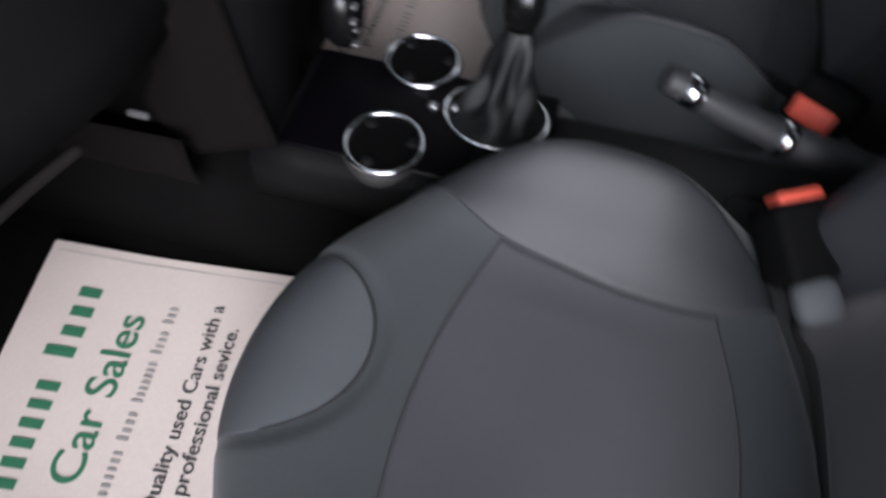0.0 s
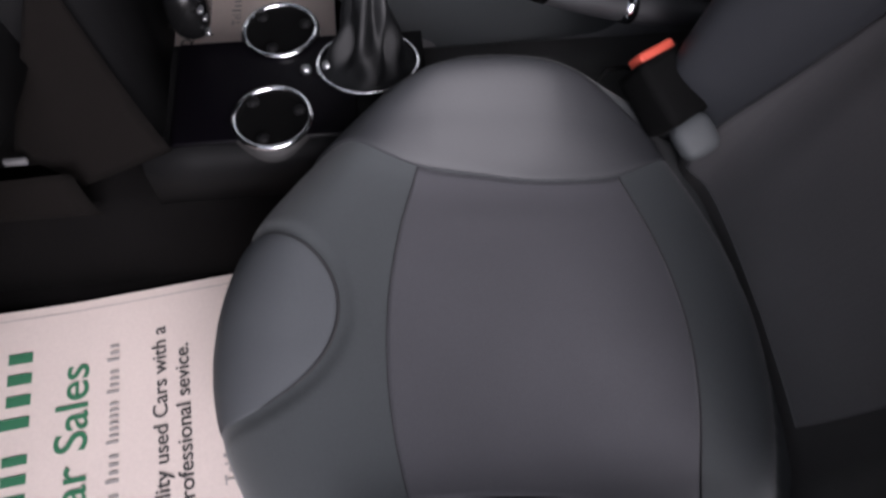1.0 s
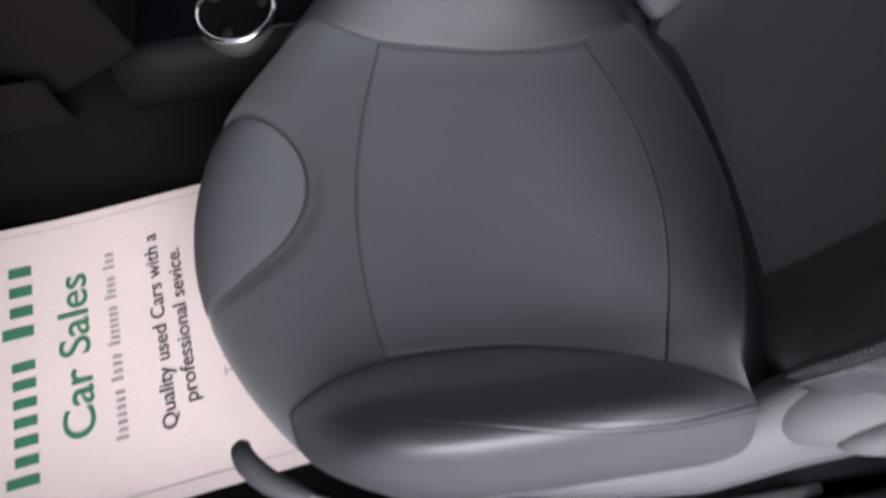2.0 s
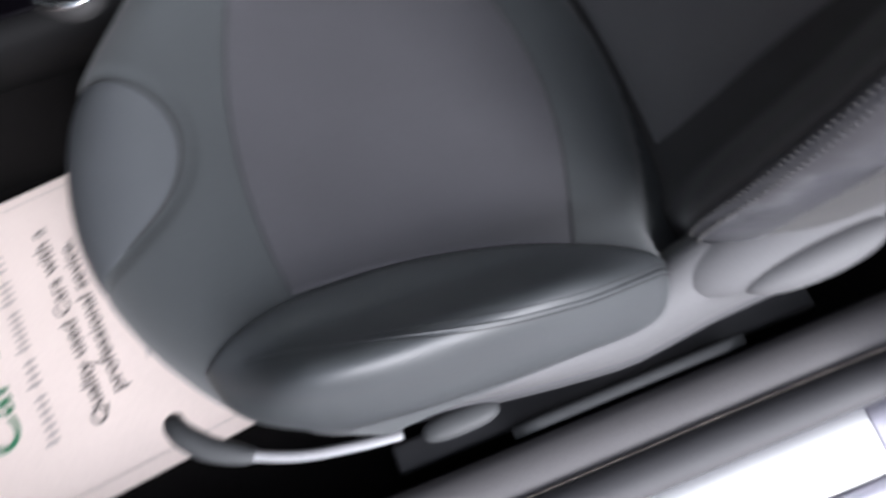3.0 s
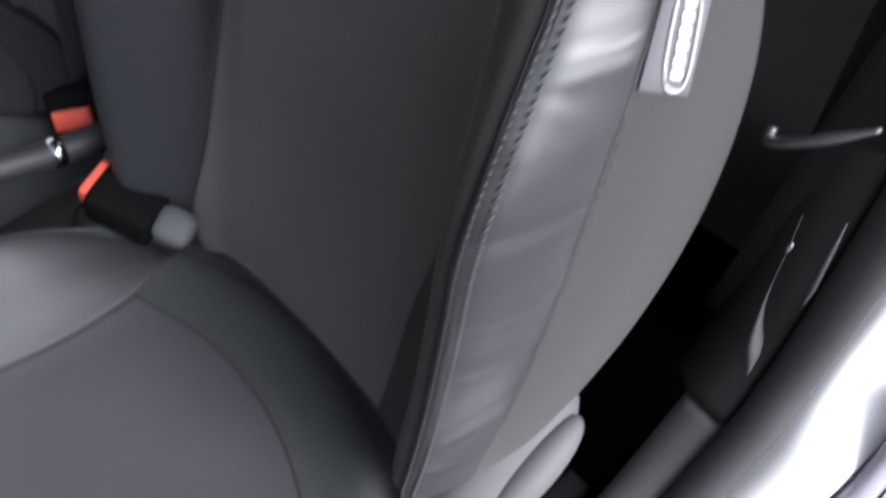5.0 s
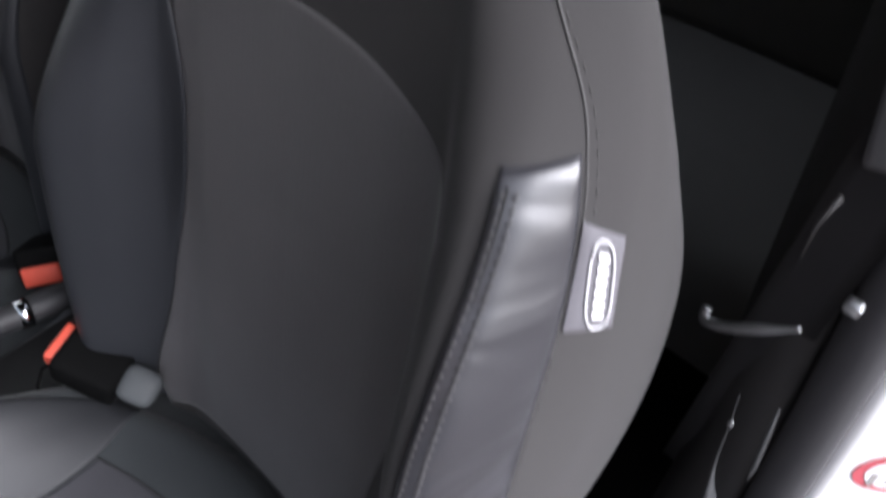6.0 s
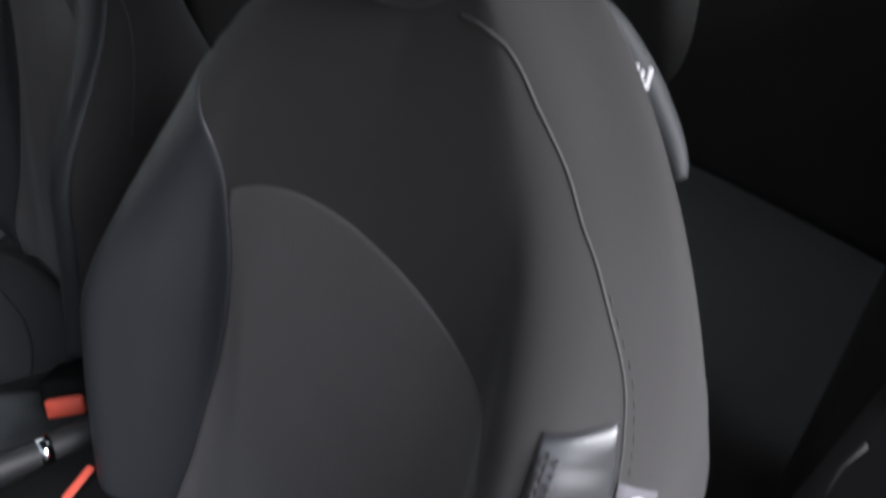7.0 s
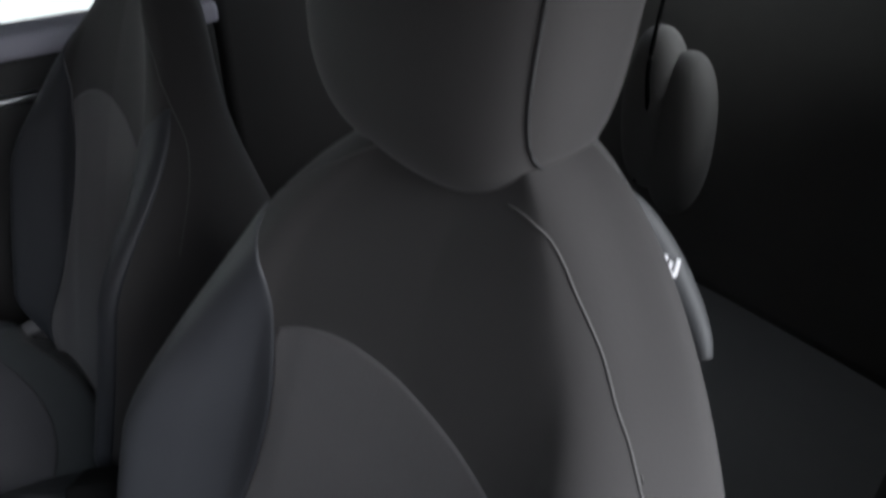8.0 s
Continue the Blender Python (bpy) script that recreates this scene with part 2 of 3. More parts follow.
def ring(c, r, minor, axis=(0, 0, 1), n=40, seg=10, oval=1.0):
    z = Vector(axis).normalized()
    x = z.orthogonal().normalized()
    y = z.cross(x)
    return tube([Vector(c) + r * (math.cos(2 * math.pi * k / n) * x + oval * math.sin(2 * math.pi * k / n) * y) for k in range(n)], minor, seg, True)


def extrude_profile(profile, y0, y1, ny=1, bend=None):
    """A closed profile of (x, z) drawn along y."""
    def fn(a, b):
        x, z = profile[round(a * len(profile)) % len(profile)]
        y = y0 + (y1 - y0) * b
        return bend(x, y, z) if bend else (x, y, z)
    return cap_ends(sheet(fn, len(profile), ny, True))


# ---- front seat ----
CU = (0, .30, .50, .60, .70, .80, .90, 1.0)
CX = (0, .090, .143, .182, .222, .246, .257, .250)


def cushion_front(x):
    """How far the cushion reaches at x."""
    return .513 - 2.15 * x * x - 10 * max(0.0, abs(x) - .187) ** 2 - 1.2 * max(0.0, x - .10) ** 2


def cushion_rear(x):
    """Where the cushion dips behind, bowed in plan."""
    return .006 + min(1.55 * x * x, .052)


def cushion_point(u, y, off=0.0):
    def raw(u, y):
        s, a = (1 if u >= 0 else -1), abs(u)
        x = spline(CU, CX, a)
        top = spline((-.05, .0, .1, .2, .3, .38, .52), (.470, .476, .488, .505, .521, .532, .538), y)
        b = smooth01((y - .02) / .17) * smooth01(((.435 if s > 0 else .46) - y) / (.15 if s > 0 else .12))
        lens = .017 * math.exp(-((y - .215) / .085) ** 2) if s > 0 else 0.0
        z = top + spline(CU, (0, .002, .007 + .003 * b, .010 + .028 * b + .5 * lens, .004 + .062 * b + lens, -.018 + .052 * b + lens, -.045 + .015 * b, -.120), a)
        if s < 0:
            z += b * (.007 * math.exp(-((a - .71) / .045) ** 2) - .004 * math.exp(-((a - .61) / .045) ** 2))
        k = ((s * x - .020) / .090) ** 2 + ((.49 - y) / .100) ** 2 if y < .49 else ((s * x - .020) / .090) ** 2
        if y > .36:
            z -= .004 * smooth01((1.10 - math.sqrt(k)) / .07)
        front = cushion_front(s * x)
        d, r = front - y, .085 + .018 * smooth01((s * x - .08) / .10)
        if d < r:
            k = min(1.0, (r - d) / r)
            z -= r * .95 * (1 - math.sqrt(max(0.0, 1 - k * k)))
        if d < 0:
            z += d * 1.5
            y = front
        z = max(z, .442)
        k = (cushion_rear(x) + .026 - y) / .026
        if k > 0:
            z -= .026 * (1 - math.sqrt(max(0.0, 1 - min(1.0, k) ** 2))) + .012 * max(0.0, k - 1)
        return Vector((s * x, y, max(z, .40)))
    p = raw(u, y)
    if off:
        e = 0.004
        n = (raw(u + e, y) - raw(u - e, y)).cross(raw(u, y + e) - raw(u, y - e))
        if n.length > 1e-9:
            p = p + n.normalized() * off
    return p


def inverse(us, xs, x):
    """The u at which the section reaches x on its way out."""
    lo, hi = 0.0, us[max(range(len(xs)), key=lambda k: xs[k])]
    for _ in range(30):
        mid = (lo + hi) / 2
        if spline(us, xs, mid) < abs(x):
            lo = mid
        else:
            hi = mid
    return math.copysign((lo + hi) / 2, x)


def cushion_x(u):
    return math.copysign(spline(CU, CX, abs(u)), u)


BU = (0, .30, .50, .60, .68, .76, .86, 1.0, 1.12, 1.25)
BX = (0, .090, .143, .168, .188, .207, .230, .212, .14, 0)
BACK_Z = (.43, .50, .60, .70, .80, .90, .95, .994, 1.033, 1.067, 1.097, 1.115, 1.128)
BACK_TOP = 1.128


def back_point(u, z, off=0.0):
    def raw(u, z):
        s, a = (1 if u >= 0 else -1), abs(u)
        w = spline(BACK_Z, (.96, 1.04, 1.08, 1.08, 1.045, .975, .915, .83, .71, .56, .39, .25, .10), z)
        x = spline(BU, BX, a) * w * (1.035 if s > 0 else 1.0)
        if s > 0:
            x += spline((.50, .62, .74, .86, .95, 1.0, 1.06, 1.1), (.0, .010, .015, .015, .013, .011, .006, .0), z) * smooth01((a - .52) / .22) * smooth01((1.25 - a) / .3)
        y0 = spline((.43, .49, .60, .75, .90, 1.0, 1.09, 1.13), (.008, -.006, -.034, -.074, -.117, -.152, -.190, -.208), z)
        thick = spline(BACK_Z, (.15, .205, .215, .203, .172, .116, .088, .068, .058, .055, .050, .040, .015), z)
        b = smooth01((z - .44) / .14) * smooth01((.99 - z) / .20)
        e = b * (1.12 if s > 0 else 1.0)
        low = (0, .003, .010, .022 + .036 * e, .020 + .060 * e, .004 + .056 * e, -.035 - .1 * thick, -thick, -thick - .015, -thick - .02)
        high = (0, .003, .009, .014, .010, -.002, -.016 - .35 * thick, -thick, -thick - .015, -thick - .02)
        if s < 0:
            high = (0, .003, .004, -.001, -.010, -.024, -.030 - .2 * thick, -thick, -thick - .015, -thick - .02)
        k = smooth01((1.07 - z) / .13)
        y = y0 + spline(BU, [k * p + (1 - k) * q for p, q in zip(low, high)], a)
        y = max(y, y0 - thick - .02)
        return Vector((s * x, y, z))
    p = raw(u, z)
    if off:
        e = 0.004
        n = (raw(u, z + e) - raw(u, z - e)).cross(raw(u + e, z) - raw(u - e, z))
        if n.length > 1e-9:
            n.normalize()
            p = p + n * off
    return p


def stitches(surface, curve, n, parent, length=0.35, r=0.0007, name="stitching", off=.0042, slant=0.0, mat=None):
    """A row of short raised stitches along curve(t) = (u, w)."""
    bm = bmesh.new()
    for i in range(n):
        a = surface(*curve(i / n), off)
        u, w = curve((i + length * 1.6) / n)
        b = surface(u + slant, w, off)
        t = tube([a, (a + b) / 2, b], r, 5)
        me = bpy.data.meshes.new("tmp")
        t.to_mesh(me)
        t.free()
        bm.from_mesh(me)
        bpy.data.meshes.remove(me)
    return part(name, bm, mat or THREAD, parent, "pale grey stitching")


def seam_line(surface, curve, n, parent, r=0.0016, mat=None, name="seam", off=0.0):
    return part(name, tube([surface(*curve(i / n), off) for i in range(n + 1)], r, 6), mat or SEAM, parent)


def scoop_uv(a, b):
    # from the rear arc to the front rim
    k = math.sin((a - .5) * math.pi * .98)
    x = .020 + k * .086
    rear = .49 - .096 * math.sqrt(max(0.0, 1 - k * k))
    return inverse(CU, CX, x), rear + (.535 - rear) * b


# the bolster seams: inboard, and outboard where it runs out towards the rear
SEAM_IN = ((.052, .12, .196, .26, .316, .352, .38, .43), (.571, .505, .485, .500, .521, .558, .600, .62))
SEAM_OUT = ((.06, .085, .112, .172, .256, .336, .384, .43), (.68, .650, .622, .570, .522, .520, .546, .585))


def bolster_seam(y, s):
    return spline(*(SEAM_IN if s > 0 else SEAM_OUT), y)


def crescent_seam(z):
    return spline((.46, .56, .67, .77, .84, .87, .92, .95, .965, .99, 1.005), (.61, .545, .488, .428, .420, .435, .485, .54, .58, .68, .745), z)


def side_seam(z):
    return spline((.47, .61, .80, .87, .92, .945, .97, .992, 1.016), (.798, .802, .810, .812, .809, .805, .794, .773, .738), z)


def shoulder_seam(t):
    """The piping up the side panel and over the shoulder, as (u, z)."""
    us = (.812, .811, .809, .804, .793, .771, .738, .703, .674, .643, .615, .592, .560, .515, .42, .29)
    zs = (.855, .89, .92, .947, .972, .994, 1.015, 1.030, 1.046, 1.058, 1.068, 1.078, 1.0855, 1.0893, 1.0917, 1.0915)
    ts = [k / 15 for k in range(16)]
    return spline(ts, us, t), spline(ts, zs, t)


def cushion_grid(a, b):
    u = 2 * a - 1
    front = cushion_front(cushion_x(u))
    if b > .88:
        return cushion_point(u, front + (b - .88) / .12 * .05)
    k = b / .88
    return cushion_point(u, -.05 + (front + .05) * (1 - (1 - k) ** 1.25))


HP = 2.9  # squareness of the head restraint


def front_seat(name, label, facing=True):
    """A bucket seat. facing: a stitched facing on the outboard backrest bolster, in place of a crescent."""
    seat = thing(name, label, "car seat", "front seats")
    # seat base under the cushion
    part("seat_base", box(0, .2, .335, .42, .40, .09, .02), BLACK_PLASTIC, seat)
    cush = part("cushion", sheet(cushion_grid, 120, 120), KNIT, seat, "dark grey knit seat cushion")

    def insert_uv(a, b):
        k = 2 * a - 1
        u = k * (bolster_seam(.115 + .205 * b, k) - .004)
        x = cushion_x(u)
        rear, frontal = .084 + 1.5 * x * x, .357 - 1.05 * (x + .05) ** 2
        return u, rear + (frontal - rear) * b
    part("insert", panel(cushion_point, insert_uv, 60, 60, .0008, .0006, .002), FABRIC, cush, "purplish grey woven fabric insert")
    for side in (0, 1):
        seam_line(cushion_point, lambda t, side=side: insert_uv(t, side), 40, cush, .0010 - .0006 * side, off=.0004)
    part("front_scoop", panel(cushion_point, lambda a, b: scoop_uv(a, b), 40, 36, .0004, .0006, .002), SCOOP, cush, "smooth grey half-moon front panel")

    # seam drawn dark and swelling, for the shadow along the half-moon's rim
    part("scoop_seam_shade", tube([cushion_point(*scoop_uv(.10 + .82 * k / 48, 0), .0006) for k in range(49)], lambda t: .0003 + .0013 * math.sin(math.pi * t) ** .7, 6), SEAM, cush, "dark seam with painted rim shadow round the half-moon panel")

    for s in (1, -1):
        def bolster_uv(a, b, s=s):
            y = .058 + .367 * b
            inner = bolster_seam(y, s)
            outer = spline((.058, .075, .104, .15, .25, .33, .375, .412, .427), (.72, .83, .885, .893, .882, .825, .76, .685, .64), y)
            if s > 0:
                outer = spline((.058, .10, .15, .25, .33, .38, .427), (.60, .66, .705, .715, .69, .655, .63), y)
            return s * (inner + max(.01, outer - inner) * a), y
        # the inboard side takes the darkened copy of the leatherette
        part("side_bolster", panel(cushion_point, bolster_uv, 26, 48, .003, .0016, .0), SHADED_LEATHER if s > 0 else LEATHER, cush, "smooth grey leatherette side bolster")
        if s < 0:
            def ridge(t, du=0.0):
                y = .070 + .318 * t
                return -(spline((.08, .10, .163, .244, .322, .405), (.700, .708, .724, .702, .657, .588), y) + du), y
            for du, r in ((.014, .0006), (-.008, .0004)):
                part("seam", tube([cushion_point(*ridge(k / 40, du), .0030) for k in range(41)], lambda t, r=r: r * (1.0 - .85 * t), 6), SEAM, cush)
            part("piping", tube([cushion_point(*ridge(k / 40, .006), .0026) for k in range(41)], lambda t: .0020 * (1.0 - .7 * t), 8), LEATHER, cush, "leatherette piping on the bolster")
    # side trims of the seat, outboard and inboard
    for s in (1, -1):
        def trim(a, b, s=s):
            y = -.10 + .54 * b
            ys = (-.10, -.05, .03, .07, .11, .25, .37, .44)
            xt, zt = spline(ys, (.205, .215, .220, .230, .243, .242, .222, .165), y), spline(ys, (.500, .508, .505, .492, .474, .464, .452, .435), y)
            xo, zo = spline(ys, (.258, .264, .268, .272, .274, .256, .232, .172), y), spline(ys, (.455, .458, .455, .448, .440, .435, .428, .42), y)
            prof = ((xt - .02, zt - .015), (xt, zt), ((xt + xo) / 2 + .003, (zt + zo) / 2 + .004), (xo, zo), (xo - .012, zo - .012))
            x, z = prof[round(a * 5) % 5]
            return s * x, y, z
        part("side_trim", cap_ends(sheet(trim, 5, 40, True)), GREY_PLASTIC, seat, "grey plastic upper side trim")

        def valance(a, b, s=s):
            y = -.10 + .52 * b
            ys = (-.10, -.05, .03, .07, .11, .25, .37, .42)
            xo, zo = spline(ys, (.256, .262, .266, .270, .272, .254, .230, .190), y), spline(ys, (.453, .456, .453, .446, .438, .433, .426, .42), y)
            prof = ((xo, zo), (xo + .006, zo - .016), (xo + .004, zo - .050), (xo - .03, zo - .062), (xo - .03, zo - .004))
            x, z = prof[round(a * 5) % 5]
            return s * x, y, z
        part("lower_trim", cap_ends(sheet(valance, 5, 40, True)), DARK_TRIM, seat, "dark grey plastic lower side trim")

    back = part("backrest", cap_ends(sheet(lambda a, b: back_point((2 * a - 1) * 1.25, .43 + (BACK_TOP - .43) * b), 200, 130)), BACKCLOTH, seat, "dark grey knit backrest")
    def out_seam(z):
        return spline((.46, .55, .62, .685, .76, .84, .90, .935), (.37, .378, .392, .43, .480, .545, .592, .63), z)
    def inset_uv(a, b):
        k = 2 * a - 1
        top = .957 - (.037 if k > 0 else .043) * abs(k) ** 2.2
        z = .462 + (top - .462) * b
        return k * ((crescent_seam(min(z, .905)) if k > 0 or not facing else out_seam(z)) - .006), z
    part("back_insert", panel(back_point, inset_uv, 80, 110, .0009, .0012, .0), RIBBED, back, "finely ribbed dark fabric back insert")
    for s in (1, -1):
        def crescent_uv(a, b, s=s):
            z = .470 + .533 * b
            inner = crescent_seam(z) - .003
            return s * (inner + max(.004, .752 - inner) * a), z
        if s > 0 or not facing:
            part("back_bolster", panel(back_point, crescent_uv, 40, 120, .0022, .0016, .0), BOLSTER, back, "smooth grey crescent back bolster")

        def flap_uv(a, b, s=s):
            z = .475 + (.480) * b
            return s * (.704 + (side_seam(z) - .705 - .004 * smooth01((z - .86) / .09)) * a), z
        if s < 0 and facing:
            part("bolster_facing", panel(back_point, flap_uv, 30, 100, .0026, .002, .0045), CREASED, back, "shiny creased leatherette bolster facing")
            for k in (0, 1):
                stitches(back_point, lambda t, k=k: (-(.714 + .019 * k - .006 * (1 - t)), .50 + .448 * t), 92, back, length=.34, r=.0008, off=.0042 + .0016 * k, slant=-.006)
            stitches(back_point, lambda t: (-(side_seam(.885 + .125 * t) + .008), .885 + .125 * t), 15, back, length=.26, r=.0003, off=.0002)
            seam_line(back_point, lambda t: (-.7235 + .005 * (1 - t), .48 + .468 * t), 60, back, .0010, off=.0027)
        # piping takes the paler thread colour for the light its ridge catches
        seam_line(back_point, lambda t, s=s: (s * shoulder_seam(t)[0], shoulder_seam(t)[1]), 110, back, lambda t: .0005 + .0004 * smooth01(t / .4), THREAD, "piping", off=.0001)
        if s < 0 and facing:
            stitches(back_point, lambda t: (-(side_seam(.62 + .24 * t) + .002), .62 + .24 * t), 26, back, length=.22, r=.0003, off=.0010)

    tilt = Euler((radians(6), 0, 0)).to_matrix()
    hc, hr = Vector((.061, -.228, 1.188 if facing else 1.225)), (.119, .060, .122)
    head = part("head_restraint", blob(hc, hr, HP, 64, 44, tilt), BACKCLOTH, seat, "rounded dark grey head restraint")
    sx = .106
    cut = (1 - (sx / hr[0]) ** HP) ** (1 / HP)
    for s in (1, -1):
        def rim(t, s=s):
            ph = math.pi * (t - .5) * .96
            c, d = math.cos(ph), math.sin(ph)
            k = (abs(c) ** HP + abs(d) ** HP) ** (-1 / HP)
            return hc + tilt @ Vector((s * sx, (hr[1] * c * k) * cut + .0004, hr[2] * d * k * cut))
        part("seam", tube([rim(k / 40) for k in range(41)], .0012, 6), SEAM, head)
    return seat


passenger = front_seat("bucket_seat", "grey upholstered front passenger seat with leatherette bolsters")
# reclining hinge cap and adjusters on the outboard side of the passenger seat
part("hinge_cap", blob((-.256, -.050, .496), (.020, .064, .026), 2.1, 32, 18, Euler((radians(-8), radians(-16), radians(4))).to_matrix()), GREY_PLASTIC, passenger, "oval grey reclining hinge cover")
part("hinge_cover", blob((-.228, -.040, .484), (.037, .096, .040), 2.2, 32, 18, Euler((radians(-8), radians(-16), radians(4))).to_matrix()), GREY_PLASTIC, passenger, "grey moulded hinge cover")
part("adjuster_bar", tube(curve_points([(-.205, .470, .402), (-.224, .444, .401), (-.242, .400, .399), (-.252, .350, .397), (-.257, .312, .396)], 40), .0046, 12, squash=(1.0, .8)), SATIN_GREY, passenger, "thin grey seat adjuster bar")
part("adjuster_handle", tube(curve_points([(-.168, .498, .394), (-.176, .498, .400), (-.190, .490, .404), (-.207, .473, .404), (-.220, .452, .402), (-.227, .438, .401)], 24),
     lambda t: .003 + .0082 * math.sin(math.pi * (.10 + .84 * t)) ** .6, 14, squash=(1.0, .8)), SLOT_GREY, passenger, "glossy dark grey adjuster grip")
part("adjuster_knob", blob((-.266, .260, .412), (.012, .036, .014), 2.6, 20, 12), SLOT_GREY, passenger, "dark grey seat height knob")
for x in (-.272, .272):
    part("seat_rail", box(x, .10, .318, .030, .46, .022, .005), BLACK_PLASTIC, passenger, "black seat slide rail")
part("rail_cover", tube([(-.291, .215, .352), (-.291, .19, .360), (-.291, .09, .361), (-.291, -.005, .360), (-.290, -.03, .352)], .0065, 10, squash=(1.0, .6)), SLOT_GREY, passenger, "grey seat rail cover")
# airbag tag on the outboard side panel
def side_patch(u0, z0, du, dz, lean=.0):
    return lambda a, b, off: back_point(-(u0 + du * (a - .5) + lean * (b - .5)), z0 + dz * (b - .5) - .45 * du * (a - .5), off)
def oval_points(u0, z0, du, dz, n, off, lean):
    out = []
    for k in range(n):
        t = 2 * math.pi * k / n
        c, s = math.cos(t), math.sin(t)
        b = .5 + .5 * (abs(s) ** .55 * math.copysign(1, s))
        a = .5 + .5 * (abs(c) ** .8 * math.copysign(1, c))
        out.append(side_patch(u0, z0, du, dz, lean)(a, b, off))
    return out
f = side_patch(.831, .889, .040, .056, -.006)
tag = part("airbag_tag", sheet(lambda a, b: f(a, b, .0030 if min(a, 1 - a, b, 1 - b) > .01 else .0015), 10, 12), TAG_GREY, passenger, "small grey cloth tag with white oval mark")
part("tag_border", tube(oval_points(.831, .888, .021, .051, 40, .0038, -.010), .0006, 6, True), TAG_WHITE, tag, "white oval outline")
for k in range(6):
    c = (k - 2.5) / 6
    g = side_patch(.831 - .007 * c, .888 + .040 * c, .0090, .0044, -.001)
    part("tag_mark", sheet(lambda a, b: g(a, b, .0042), 4, 3), TAG_WHITE, tag, "white mark")
# easy-entry lever at the shoulder
lever = part("release_lever", tube(curve_points([(-.066, -.238, 1.100), (-.078, -.243, 1.091), (-.090, -.247, 1.080), (-.107, -.250, 1.063), (-.125, -.249, 1.045), (-.138, -.246, 1.033), (-.147, -.243, 1.023)]), lambda t: .0015 + .0072 * math.sin(math.pi * (.04 + .92 * t)) ** .5, 14, squash=(1.0, 1.2)), SLOT_GREY, passenger, "smooth grey fold release lever")
face = Vector((-.37, .75, .55)).normalized()
side = Vector((0, 0, 1)).cross(face).normalized()
turn = Matrix((side, face.cross(side), face)).transposed().to_4x4()
for dx, dy, w, h in ((0, -.004, .009, .003), (-.0035, .001, .0022, .009), (0, .000, .0020, .006), (.0035, .001, .0022, .008)):
    c = Vector((-.1085, -.2505, 1.0625)) + face * .0105 + turn @ Vector((dx, dy, 0))
    part("lever_mark", box(c.x, c.y, c.z, w, h, .0012, .0003, turn), TAG_WHITE, lever, "small white symbol")

driver = front_seat("bucket_seat", "grey upholstered driver seat beyond the centre console", False)
driver.location = (.672, -.028, -.042)
driver.scale = (-1, .92, 1)
driver.rotation_euler = (radians(1.0), 0, 0)

# ---- floor, tunnel and console ----
FLOOR = .268
tagged(link_mesh("ground", sheet(lambda a, b: (-60 + 120 * a, -60 + 120 * b, 0.006 * noise.noise(Vector((a * 90, b * 90, 0)))), 80, 80), ASPHALT), "worn grey asphalt outside the car", "ground", kind="structure")
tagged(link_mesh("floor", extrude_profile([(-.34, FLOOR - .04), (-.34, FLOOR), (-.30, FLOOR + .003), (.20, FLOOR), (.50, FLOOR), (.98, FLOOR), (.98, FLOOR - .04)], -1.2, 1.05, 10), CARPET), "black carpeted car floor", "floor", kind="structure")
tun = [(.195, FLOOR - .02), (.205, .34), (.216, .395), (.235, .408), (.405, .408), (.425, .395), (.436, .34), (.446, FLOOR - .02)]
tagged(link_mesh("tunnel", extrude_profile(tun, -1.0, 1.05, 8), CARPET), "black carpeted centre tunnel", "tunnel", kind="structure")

console = thing("centre_console", "black centre console with two chrome cup holders", "console")
CT = .468
side_prof = [(.222, .395), (.226, .452), (.236, CT - .003), (.25, CT), (.385, CT), (.396, CT - .003), (.402, .452), (.405, .395)]
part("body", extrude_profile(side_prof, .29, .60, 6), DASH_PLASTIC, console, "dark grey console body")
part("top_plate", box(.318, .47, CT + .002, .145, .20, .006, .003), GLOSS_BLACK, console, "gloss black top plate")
rear = [(.232, .395), (.236, .435), (.25, .446), (.385, .446), (.398, .435), (.402, .395)]
part("rear_tray", extrude_profile(rear, -.35, .288, 4), TRIM_PLASTIC, console, "dark grey rear console tray")
for cx, cy in ((.271, .462), (.400, .454)):
    part("cup_ring", ring((cx, cy, CT + .008), .0410, .0034), CHROME, console, "chrome cup holder ring")
    # near-flat disc: the shade inside the well is put into its black
    def cup(a, b, cx=cx, cy=cy):
        r = .0395 if b < .6 else .0395 * (1 - b) / .4
        return cx + r * math.cos(2 * math.pi * a), cy + r * math.sin(2 * math.pi * a), CT + .0095 - .003 * min(1, b / .6)
    part("cup_body", tube([(cx, cy, .40), (cx, cy, .43), (cx, cy, CT + .004)], lambda t: .036 + .010 * t, 28), TRIM_PLASTIC, console, "dark cup holder body")
    part("painted_well", sheet(cup, 32, 6, True), DEEP_BLACK, console, "near-flat black disc painted as a shaded cup holder well")
    for k in range(3):
        t = 2 * math.pi * (k / 3 + .12)
        part("cup_finger", blob((cx + .030 * math.cos(t), cy + .030 * math.sin(t), CT + .009), (.007, .007, .004), 2.2, 12, 8), DASH_PLASTIC, console)
for k in range(2):
    part("switch", blob((.336 + .004 * k, .425 - .024 * k, CT + .008), (.006, .006, .005), 2.5, 12, 8), SATIN, console, "small silver switch")

